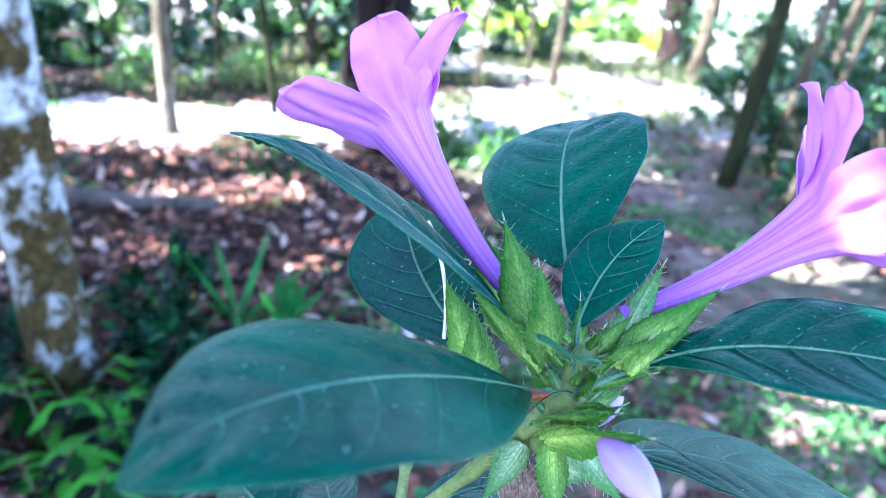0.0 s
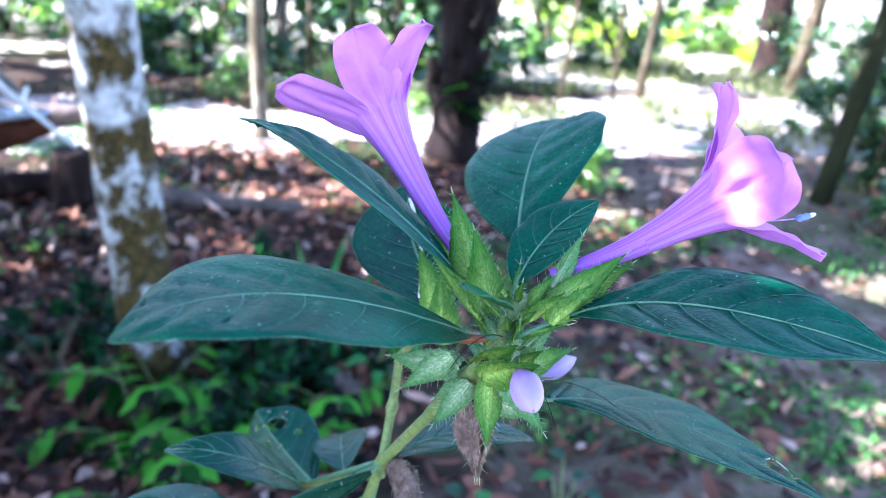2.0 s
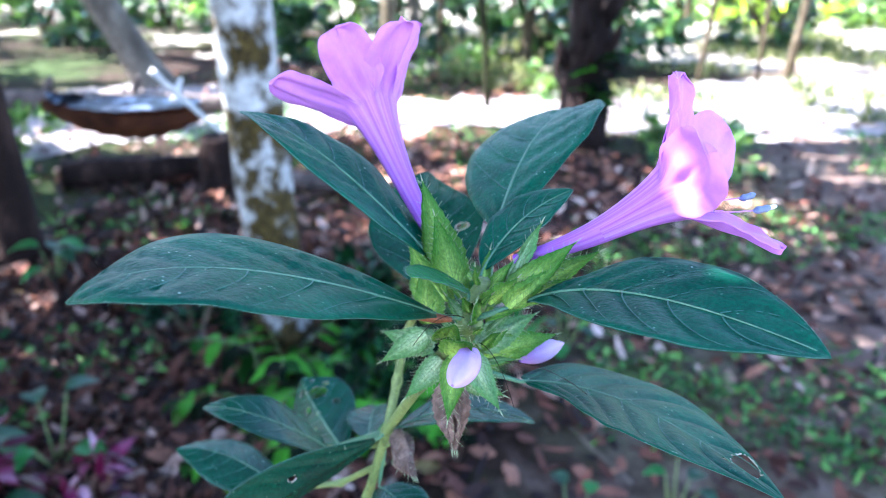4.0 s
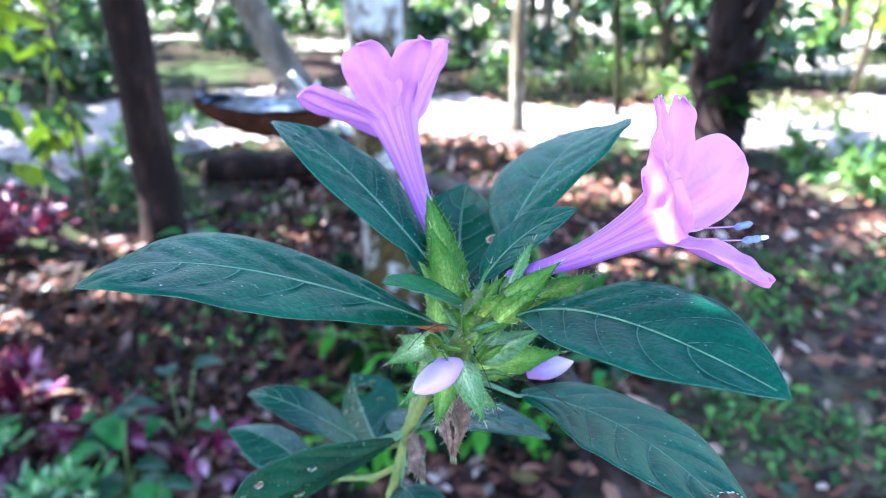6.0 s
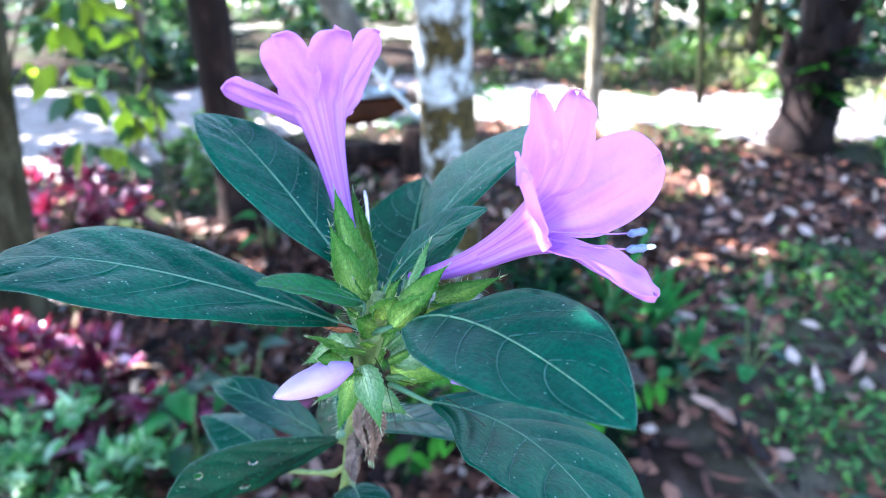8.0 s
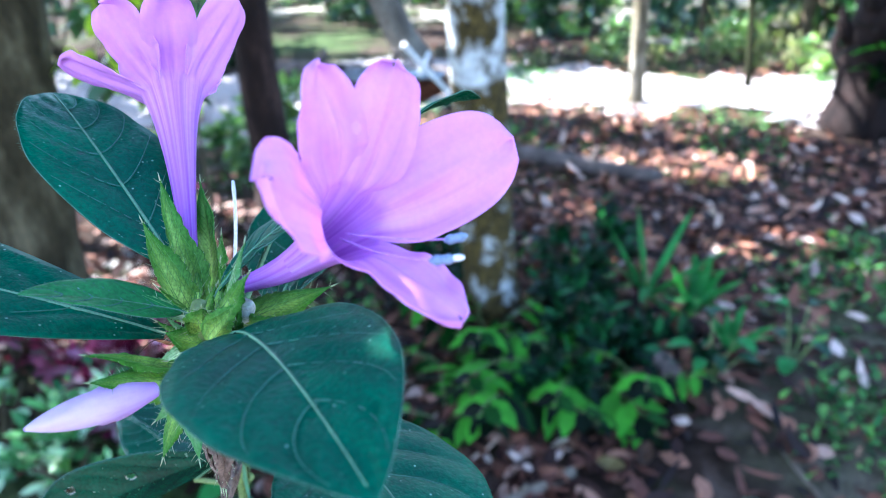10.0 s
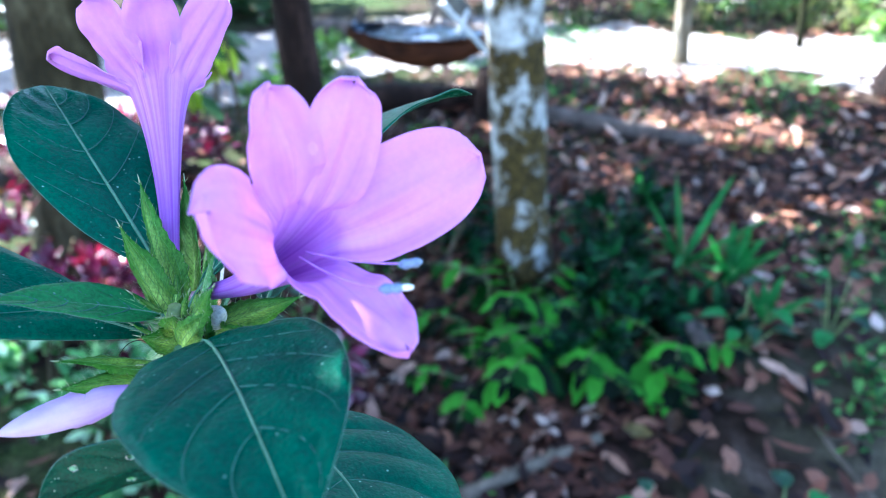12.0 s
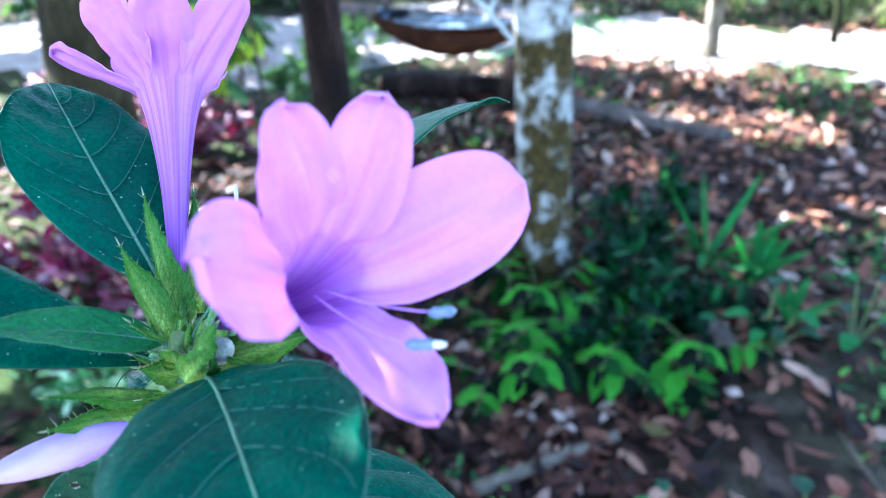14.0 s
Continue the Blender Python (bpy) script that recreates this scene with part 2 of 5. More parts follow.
M_BARK_DARK = mottled("bark_dark", [(0.3, (0.008, 0.004, 0.003)), (0.5, (0.015, 0.007, 0.005)), (0.72, (0.06, 0.032, 0.024))], 12, 0.9, 60, 0.7, 0.02, 0.2, (1, 1, 0.35))
M_BARK_BROWN = mottled("bark_brown", [(0.3, (0.022, 0.016, 0.008)), (0.5, (0.065, 0.048, 0.026)), (0.72, (0.16, 0.125, 0.085))], 9, 0.9, 60, 0.6, 0.02, 0.2, (1, 1, 0.35))
M_BARK_PALE = mottled("bark_pale", [(0.3, (0.07, 0.058, 0.045)), (0.7, (0.20, 0.175, 0.14))], 7, 0.85, 50, 0.5, 0.02, 0.2, (1, 1, 0.4))
M_BARK_THIN = mottled("bark_thin", [(0.3, (0.05, 0.038, 0.02)), (0.5, (0.15, 0.12, 0.075)), (0.72, (0.32, 0.28, 0.22))], 9, 0.9, 60, 0.6, 0.02, 0.2, (1, 1, 0.35))
# Cane tones darkened so that the shade is in the colour.
M_BAMBOO = mottled("cane_green", [(0.3, (0.008, 0.009, 0.004)), (0.7, (0.030, 0.032, 0.012))], 7, 0.85, 50, 0.5, 0.01, 0.1, (1, 1, 0.2))
# Darker bark for the stout tree, its shade put into the colour.
M_BARK_SHADE = mottled("bark_olive_shaded", [(0.3, (0.012, 0.009, 0.004)), (0.5, (0.040, 0.031, 0.015)), (0.72, (0.12, 0.10, 0.055))], 8, 0.9, 50, 0.7, 0.02, 0.15, (1, 1, 0.4))
M_LOG = mottled("dead_log", [(0.3, (0.04, 0.03, 0.027)), (0.7, (0.15, 0.115, 0.10))], 8, 0.9, 50, 0.7, 0.02, 0.2)
# Fibre tones lowered to stand for the shade on the palm trunk.
M_PALM = mottled("palm_fibre", [(0.3, (0.005, 0.0025, 0.002)), (0.7, (0.022, 0.011, 0.009))], 10, 0.9, 60, 0.9, 0.03, 0.2, (1, 1, 0.6))

M_GROUND, nt, b = base_mat("forest_floor", 0.95, 0.08)
n1 = noise_tex(nt, 0.55, 4)
n2 = noise_tex(nt, 7, 6)
n3 = noise_tex(nt, 60, 4)
earth = ramp(nt, n2, [(0.28, (0.006, 0.004, 0.003)), (0.5, (0.022, 0.013, 0.009)), (0.75, (0.085, 0.058, 0.045))])
green = ramp(nt, n3, [(0.35, (0.012, 0.030, 0.008)), (0.65, (0.045, 0.085, 0.020))])
# the litter of the left side gives way to paler trodden soil on the right
soil = ramp(nt, n2, [(0.28, (0.065, 0.040, 0.030)), (0.5, (0.150, 0.102, 0.082)), (0.75, (0.26, 0.19, 0.165))])
tc = nt.nodes.new("ShaderNodeTexCoord")
sp = nt.nodes.new("ShaderNodeSeparateXYZ")
nt.links.new(tc.outputs["Object"], sp.inputs[0])
side = nt.nodes.new("ShaderNodeMath")
side.operation = "MULTIPLY_ADD"
side.inputs[1].default_value = 0.22
nt.links.new(sp.outputs[0], side.inputs[0])
nt.links.new(n1, side.inputs[2])
earth = mixcol(nt, ramp(nt, side.outputs[0], [(0.40, (0, 0, 0)), (0.72, (1, 1, 1))]), earth, soil)
c = mixcol(nt, ramp(nt, n1, [(0.45, (0, 0, 0)), (0.62, (0.6, 0.6, 0.6))]), earth, green)
# far soil painted pale, the glare of the open clearing at the back put into it
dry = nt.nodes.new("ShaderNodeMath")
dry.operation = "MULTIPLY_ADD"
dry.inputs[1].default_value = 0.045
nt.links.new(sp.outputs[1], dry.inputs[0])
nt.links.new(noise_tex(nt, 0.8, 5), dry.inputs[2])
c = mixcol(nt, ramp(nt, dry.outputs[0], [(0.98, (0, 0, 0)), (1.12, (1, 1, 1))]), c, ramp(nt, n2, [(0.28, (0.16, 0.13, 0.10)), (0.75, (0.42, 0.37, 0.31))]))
c = mixcol(nt, 1.0, c, ramp(nt, n3, [(0.3, (0.7, 0.7, 0.7)), (0.7, (1.25, 1.25, 1.25))]), "MULTIPLY")
nt.links.new(c, b.inputs["Base Color"])
bump(nt, b, n2, 0.8, 0.04)

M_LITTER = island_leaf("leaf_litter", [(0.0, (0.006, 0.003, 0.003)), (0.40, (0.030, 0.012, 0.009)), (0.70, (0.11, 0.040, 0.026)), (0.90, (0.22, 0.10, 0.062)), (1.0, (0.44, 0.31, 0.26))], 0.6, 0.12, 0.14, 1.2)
# Litter tone graded left to right: the shade on the left is painted in.
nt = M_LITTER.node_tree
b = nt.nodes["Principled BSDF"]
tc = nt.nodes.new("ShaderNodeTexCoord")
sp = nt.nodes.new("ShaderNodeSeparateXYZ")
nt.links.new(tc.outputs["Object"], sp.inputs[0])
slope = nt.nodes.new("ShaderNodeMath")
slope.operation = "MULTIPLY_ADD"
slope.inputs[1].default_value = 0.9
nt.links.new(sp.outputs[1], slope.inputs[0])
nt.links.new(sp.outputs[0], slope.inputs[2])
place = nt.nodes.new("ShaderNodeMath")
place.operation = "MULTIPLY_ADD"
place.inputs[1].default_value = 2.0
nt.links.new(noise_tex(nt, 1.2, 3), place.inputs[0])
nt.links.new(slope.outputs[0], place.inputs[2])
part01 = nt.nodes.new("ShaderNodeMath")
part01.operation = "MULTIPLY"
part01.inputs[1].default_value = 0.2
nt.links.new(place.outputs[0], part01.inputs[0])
litter_shade = ramp(nt, part01.outputs[0], [(0.14, (0.70, 0.66, 0.66)), (0.52, (1.4, 1.45, 1.45))])
c = mixcol(nt, 1.0, b.inputs["Base Color"].links[0].from_socket, litter_shade, "MULTIPLY")
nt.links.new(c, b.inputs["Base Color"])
M_GRASS = island_leaf("ground_cover", [(0.0, (0.007, 0.034, 0.009)), (0.5, (0.036, 0.115, 0.030)), (1.0, (0.15, 0.30, 0.08))], 0.5, 0.3, 0.15)
M_DRYGRASS = island_leaf("dry_grass", [(0.0, (0.02, 0.035, 0.012)), (0.5, (0.09, 0.115, 0.045)), (1.0, (0.28, 0.27, 0.13))], 0.6, 0.3, 0.1)
M_BUSH = island_leaf("bush_leaf", [(0.0, (0.008, 0.030, 0.014)), (0.5, (0.022, 0.065, 0.025)), (1.0, (0.08, 0.15, 0.05))], 0.32, 0.25, 0.6)
M_BRIGHT = island_leaf("bright_leaf", [(0.0, (0.03, 0.085, 0.025)), (0.5, (0.09, 0.18, 0.045)), (1.0, (0.24, 0.34, 0.10))], 0.32, 0.35, 0.6)
# Extra translucent glow stands for the glare behind these leaves.
M_YELLOW = island_leaf("yellow_green_leaf", [(0.0, (0.10, 0.17, 0.02)), (0.5, (0.22, 0.30, 0.03)), (1.0, (0.46, 0.50, 0.06))], 0.45, 0.62, glow=1.9)
# The pale pink share paints in sunlit leaves among the crimson.
M_RED = island_leaf("crimson_leaf", [(0.0, (0.05, 0.003, 0.014)), (0.45, (0.13, 0.006, 0.040)), (0.80, (0.27, 0.02, 0.11)), (0.92, (0.72, 0.42, 0.56)), (1.0, (0.02, 0.06, 0.035))], 0.3, 0.35, 0.6, 1.2)
# Most leaflets near black as painted shaded gaps, a few bright as if lit.
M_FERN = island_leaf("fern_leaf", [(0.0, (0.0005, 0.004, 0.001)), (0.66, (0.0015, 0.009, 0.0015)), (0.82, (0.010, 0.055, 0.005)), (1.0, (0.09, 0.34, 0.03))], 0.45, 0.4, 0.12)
M_BLADE = island_leaf("lance_leaf", [(0.0, (0.035, 0.20, 0.06)), (1.0, (0.085, 0.34, 0.09))], 0.35, 0.3, 0.35)
# Herb tones pulled towards black, the shade of the bed put into them.
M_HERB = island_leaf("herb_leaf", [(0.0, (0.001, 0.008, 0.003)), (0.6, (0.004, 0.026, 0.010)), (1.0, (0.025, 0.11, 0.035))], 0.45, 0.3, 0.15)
M_COVER2 = island_leaf("pale_ground_leaf", [(0.0, (0.015, 0.07, 0.025)), (0.55, (0.12, 0.30, 0.11)), (1.0, (0.55, 0.68, 0.50))], 0.5, 0.35)
M_CROWN = island_leaf("crown_leaf", [(0.0, (0.02, 0.06, 0.015)), (1.0, (0.07, 0.13, 0.035))], 0.5, 0.3)
M_RUST = mottled("rusty_steel", [(0.3, (0.045, 0.014, 0.007)), (0.6, (0.16, 0.05, 0.02)), (0.8, (0.27, 0.10, 0.045))], 6, 0.75, 40, 0.4, 0.01)
# Dark lining with bright bluish patches that paint in specular glints.
M_ZINC, nt, b = base_mat("glint_zinc", 0.35, 0.5)
b.inputs["Metallic"].default_value = 0.7
nt.links.new(ramp(nt, noise_tex(nt, 9, 5), [(0.44, (0.008, 0.008, 0.010)), (0.54, (0.04, 0.05, 0.07)), (0.62, (0.62, 0.68, 0.80))]), b.inputs["Base Color"])
M_WHITEWOOD = mottled("bleached_wood", [(0.3, (0.5, 0.48, 0.44)), (0.7, (0.75, 0.73, 0.7))], 12, 0.8, 80, 0.3)
M_STICK = mottled("dry_stick", [(0.3, (0.06, 0.043, 0.03)), (0.7, (0.17, 0.13, 0.095))], 14, 0.85, 90, 0.4)
M_DRYLEAF = mottled("fallen_leaf_tan", [(0.3, (0.045, 0.018, 0.008)), (0.7, (0.13, 0.062, 0.032))], 30, 0.7, 200, 0.4)
M_YLEAF = mottled("fallen_leaf_yellow", [(0.3, (0.15, 0.10, 0.03)), (0.7, (0.28, 0.21, 0.075))], 30, 0.7, 200, 0.4)


# ---------------------------------------------------------------- geometry helpers
def part(name, bm, material, parent=None, label="", smooth=True):
    """Links a bmesh as one mesh object, under a thing or a part where one is given."""
    me = bpy.data.meshes.new(name)
    if smooth:
        for f in bm.faces:
            f.smooth = True
    bm.to_mesh(me)
    bm.free()
    me.materials.append(material)
    ob = new(name, me)
    if parent:
        ob.parent = parent
        ob.matrix_parent_inverse = parent.matrix_world.inverted()
    if label:
        ob["label"] = label
    return ob


def thing(name, place, label, category, group="", kind=""):
    ob = new(name)
    ob.empty_display_size = 0.05
    ob.matrix_world = Matrix.Translation(place)
    bpy.context.view_layer.update()
    return tagged(ob, label, category, group, kind)


def raw(name, verts, faces, material, parent=None, smooth=True):
    """Links plain vertex and face lists, for the large leafy masses."""
    me = bpy.data.meshes.new(name)
    me.from_pydata(verts, [], faces)
    if smooth:
        me.polygons.foreach_set("use_smooth", [True] * len(me.polygons))
    me.materials.append(material)
    ob = new(name, me)
    if parent:
        ob.parent = parent
        ob.matrix_parent_inverse = parent.matrix_world.inverted()
    return ob


def tube(bm, pts, radii, sides=8, wobble=0.0, cap=True, seed=0.0):
    """A tapered round tube along the points."""
    pts = [Vector(p) for p in pts]
    rings = []
    t0 = (pts[1] - pts[0]).normalized()
    side = t0.cross(Vector((0, 0, 1)) if abs(t0.z) < 0.9 else Vector((1, 0, 0))).normalized()
    for i, p in enumerate(pts):
        t = (pts[min(i + 1, len(pts) - 1)] - pts[max(i - 1, 0)]).normalized()
        side = (side - t * side.dot(t)).normalized()
        up = t.cross(side)
        ring = []
        for k in range(sides):
            a = 2 * math.pi * k / sides
            r = radii[i]
            if wobble:
                r *= 1 + wobble * noise.noise(Vector((math.cos(a) * 1.3 + seed, math.sin(a) * 1.3, p.z * 2.2 + i * 0.21)))
            ring.append(bm.verts.new(p + side * (math.cos(a) * r) + up * (math.sin(a) * r)))
        rings.append(ring)
    for r0, r1 in zip(rings, rings[1:]):
        for k in range(sides):
            bm.faces.new((r0[k], r0[(k + 1) % sides], r1[(k + 1) % sides], r1[k]))
    if cap:
        bm.faces.new(rings[0][::-1])
        bm.faces.new(rings[-1])
    return rings


def lerp_pts(a, b, n, sag=(0, 0, 0)):
    a, b, s = Vector(a), Vector(b), Vector(sag)
    return [a.lerp(b, i / (n - 1)) + s * (4 * (i / (n - 1)) * (1 - i / (n - 1))) for i in range(n)]


def leaf_shape(verts, faces, p, d, n, length, width, curl=0.12, fold=0.2):
    """One small pointed leaf of six faces: from p along d, its face towards n."""
    d = d.normalized()
    s = d.cross(n)
    if s.length < 1e-4:
        s = d.cross(Vector((1, 0, 0)))
    s.normalize()
    n = s.cross(d)
    k = len(verts)
    for u, w in ((0.0, 0.12), (0.33, 0.95), (0.68, 0.8), (1.0, 0.04)):
        c = p + d * (u * length) - n * (curl * length * u * u)
        e = s * (w * width * 0.5)
        h = n * (fold * w * width * 0.5)
        verts.extend((tuple(c + e + h), tuple(c), tuple(c - e + h)))
    for r in range(3):
        a = k + 3 * r
        faces.append((a, a + 1, a + 4, a + 3))
        faces.append((a + 1, a + 2, a + 5, a + 4))


def rand_dir(rng, up=0.0):
    v = Vector((rng.gauss(0, 1), rng.gauss(0, 1), rng.gauss(0, 1) + up))
    return v.normalized() if v.length > 1e-3 else Vector((0, 0, 1))


# ---------------------------------------------------------------- ground
def axis_steps(lo, hi, near_lo, near_hi, fine, coarse):
    out, v = [], near_lo
    while v > lo:
        out.insert(0, v)
        v -= max(fine, (near_lo - v) * 0.35 + fine)
    out.insert(0, lo)
    v = near_lo + fine
    while v < near_hi:
        out.append(v)
        v += fine
    while v < hi:
        out.append(v)
        v += max(fine, (v - near_hi) * 0.35 + fine)
    out.append(hi)
    return out


def ground_z(x, y):
    near = 1.0 / (1.0 + max(0.0, math.hypot(x + 1, y - 3) - 9) * 0.2)
    z = 0.05 * noise.noise(Vector((x * 0.6, y * 0.6, 0))) + 0.022 * noise.noise(Vector((x * 2.7, y * 2.7, 4)))
    return z * near


xs = axis_steps(-400, 400, -6, 5, 0.13, 20)
ys = axis_steps(-400, 900, -1, 10, 0.13, 20)
gv = [(x, y, ground_z(x, y)) for y in ys for x in xs]
w = len(xs)
gf = [(j * w + i, j * w + i + 1, (j + 1) * w + i + 1, (j + 1) * w + i) for j in range(len(ys) - 1) for i in range(w - 1)]
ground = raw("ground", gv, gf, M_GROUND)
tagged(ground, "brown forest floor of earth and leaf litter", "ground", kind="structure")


# Pale earth also follows the sunlit band and widens there, painting its brightness in.
M_PATH = mottled("pale_earth", [(0.3, (0.18, 0.15, 0.14)), (0.7, (0.38, 0.335, 0.315))], 3.0, 0.95, 40, 0.6, 0.02, 0.15)
WAY = [(-9.0, 2.0), (-6.0, 2.9), (-5.5, 4.6), (-4.2, 5.8), (-1.8, 6.7), (0.4, 8.4), (2.2, 9.5), (5.0, 11.0)]


def way_gap(x, y):
    """Distance of a place from the middle of the trodden path."""
    best = 99.0
    for (x0, y0), (x1, y1) in zip(WAY, WAY[1:]):
        k = max(0.0, min(1.0, ((x - x0) * (x1 - x0) + (y - y0) * (y1 - y0)) / ((x1 - x0) ** 2 + (y1 - y0) ** 2)))
        best = min(best, math.hypot(x - x0 - k * (x1 - x0), y - y0 - k * (y1 - y0)))
    return best


pv, pf = [], []
st = 0.14
nx, ny = int(15.5 / st), int(11.5 / st)
idx = {}
for j in range(ny):
    for i in range(nx):
        x, y = -9.0 + i * st, 1.4 + j * st
        if way_gap(x, y) < 0.85 + (0.6 if x > -0.3 else 0.0) + (0.55 if x < -4.4 else 0.0) + 0.5 * noise.noise(Vector((x * 0.8, y * 0.8, 2))) + 0.55 * noise.noise(Vector((x * 2.6, y * 2.6, 8))):
            idx[i, j] = len(pv)
            pv.append((x + 0.3 * st * noise.noise(Vector((x * 9, y * 9, 1))), y + 0.3 * st * noise.noise(Vector((x * 9, y * 9, 5))), ground_z(x, y) + 0.012))
for (i, j) in idx:
    q = [idx.get(k) for k in ((i, j), (i + 1, j), (i + 1, j + 1), (i, j + 1))]
    if None not in q:
        pf.append(q)
tagged(raw("path", pv, pf, M_PATH), "pale trodden earth path through the clearing, also painted along the sunlit band", "path", kind="structure")


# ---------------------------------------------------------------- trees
# Where an added opening in the unseen canopy lets a sun spot onto the flower.
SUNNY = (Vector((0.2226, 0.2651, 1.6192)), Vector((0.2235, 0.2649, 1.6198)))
# openings cut in the unseen canopy for sun patches: middle, half length, half width, turn
SUN_PATCHES = [(-2.75, 6.2, 1.75, 0.95, 0.55), (0.9, 10.2, 2.5, 0.85, 0.12), (-1.55, 4.55, 0.5, 0.22, 0.5), (0.25, 6.0, 0.35, 0.3, 0.0),
          (2.0, 2.9, 0.5, 0.3, 0.2), (2.1, 4.4, 0.35, 0.2, 0.0), (-5.4, 2.25, 0.35, 0.2, 0.4), (-7.2, 5.0, 0.5, 0.3, 0.3), (-4.25, 4.5, 0.35, 0.25, 0.0), (-3.3, 1.85, 0.8, 0.55, 0.3), (-7.4, 6.6, 1.5, 0.8, 0.3), (-5.35, 1.1, 1.2, 0.45, 0.2),
          (-1.72, 0.66, 0.22, 0.10, 0.4), (-2.35, 0.98, 0.16, 0.08, 0.1), (-2.9, 1.28, 0.3, 0.18, 0.6), (-2.0, 1.2, 0.12, 0.08, 0.2), (-0.3, 3.6, 0.25, 0.12, 0.5), (-3.95, 1.92, 0.55, 0.32, 0.3), (-1.66, 1.92, 0.34, 0.11, 0.4)]


def in_sun_patch(p):
    """True where a leaf at p would cast its shadow into a wanted sun patch."""
    k = p.z / SUN_TO.z
    x, y = p.x - SUN_TO.x * k, p.y - SUN_TO.y * k
    rag = 1 + 0.45 * noise.noise(Vector((x * 1.1, y * 1.1, 3))) + 0.3 * noise.noise(Vector((x * 3.1, y * 3.1, 6)))
    for gx, gy, ga, gb, turn in SUN_PATCHES:
        u = (x - gx) * math.cos(turn) + (y - gy) * math.sin(turn)
        v = -(x - gx) * math.sin(turn) + (y - gy) * math.cos(turn)
        if (u / ga) ** 2 + (v / gb) ** 2 < rag:
            return True
    return False


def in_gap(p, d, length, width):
    """True for a leaf that would close the small opening cut to light the flower."""
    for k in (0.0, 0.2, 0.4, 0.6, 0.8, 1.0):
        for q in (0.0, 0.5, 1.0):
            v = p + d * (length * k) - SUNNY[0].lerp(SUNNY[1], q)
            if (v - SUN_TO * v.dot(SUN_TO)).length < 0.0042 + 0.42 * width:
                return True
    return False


def crown(parent, centre, radii, count, size, material, seed, name="crown"):
    """A leafy crown: leaves in clumps, with gaps between them and openings cut for sun patches."""
    rng = random.Random(seed)
    verts, faces = [], []
    clumps = []
    for _ in range(max(6, count // 45)):
        v = rand_dir(rng) * (rng.random() ** 0.4)
        clumps.append(Vector(centre) + Vector((v.x * radii[0], v.y * radii[1], v.z * radii[2])))
    for i in range(count):
        c = clumps[i % len(clumps)]
        p = c + rand_dir(rng) * abs(rng.gauss(0, 0.22 * min(radii)))
        d, n, ln, wd = rand_dir(rng, -0.4), rand_dir(rng, 1.6), size * rng.uniform(0.7, 1.3), size * 0.42 * rng.uniform(0.7, 1.3)
        if not in_gap(p, d, ln, wd) and not any(in_sun_patch(p + d * (ln * k)) for k in (0.0, 0.5, 1.0)):
            leaf_shape(verts, faces, p, d, n, ln, wd)
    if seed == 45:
        # rings of unseen leaves added to mask the sun to the small opening
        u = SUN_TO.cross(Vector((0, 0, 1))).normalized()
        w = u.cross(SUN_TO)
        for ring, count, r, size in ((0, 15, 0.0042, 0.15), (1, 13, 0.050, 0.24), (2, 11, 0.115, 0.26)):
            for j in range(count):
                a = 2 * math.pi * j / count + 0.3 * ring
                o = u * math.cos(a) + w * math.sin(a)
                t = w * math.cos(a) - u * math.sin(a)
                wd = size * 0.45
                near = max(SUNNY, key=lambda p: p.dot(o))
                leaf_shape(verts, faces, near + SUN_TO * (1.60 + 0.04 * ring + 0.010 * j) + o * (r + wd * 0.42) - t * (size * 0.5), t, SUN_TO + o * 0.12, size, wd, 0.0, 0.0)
    return raw(name, verts, faces, material, parent)


def tree(name, base, lean, height, diam, bark, label, crown_at=5.5, crown_r=1.6, leaves=900, seed=1, leaf_mat=None, limbs=4, size=0.2, top=0.62, wob=0.12, trunk_label="", shift=(0, 0)):
    root = thing(name, (base[0], base[1], 0), label, "tree", "trees of the clearing")
    rng = random.Random(seed)
    bm = bmesh.new()
    n = 30
    pts, rad = [], []
    for i in range(n):
        k = (i / (n - 1)) ** 1.25
        z = -0.08 + k * height
        bend = 0.035 * height * noise.noise(Vector((seed * 3.1, z * 0.45, 0)))
        fade = min(1.0, max(0.0, z - 1.2) / 2)
        pts.append((base[0] + lean[0] * z + bend * fade, base[1] + lean[1] * z + bend * 0.6 * fade, z))
        flare = 1 + 0.32 * math.exp(-max(z, 0) / (diam * 0.5))
        rad.append(diam / 2 * flare * (1 - (1 - top) * k))
    tube(bm, pts, rad, 20, wob, True, seed * 1.7)
    tr = part("trunk", bm, bark, root, trunk_label)
    if crown_r > 0:
        topp = Vector(pts[-1])
        for i in range(limbs):
            a = 2 * math.pi * i / limbs + rng.random()
            start = Vector(pts[int(n * rng.uniform(0.72, 0.95))])
            end = Vector((base[0] + lean[0] * crown_at + shift[0], base[1] + lean[1] * crown_at + shift[1], crown_at)) + Vector((math.cos(a), math.sin(a), rng.uniform(-0.1, 0.5))) * crown_r * 0.8
            bm = bmesh.new()
            tube(bm, lerp_pts(start, end, 7, (0, 0, 0.12)), [diam * 0.22 * (1 - 0.12 * j) for j in range(7)], 8, 0.1)
            part("limb", bm, bark, root)
        crown(root, (base[0] + lean[0] * crown_at + shift[0], base[1] + lean[1] * crown_at + shift[1], crown_at), (crown_r, crown_r, crown_r * 0.55), leaves, size, leaf_mat or M_CROWN, seed)
    return root


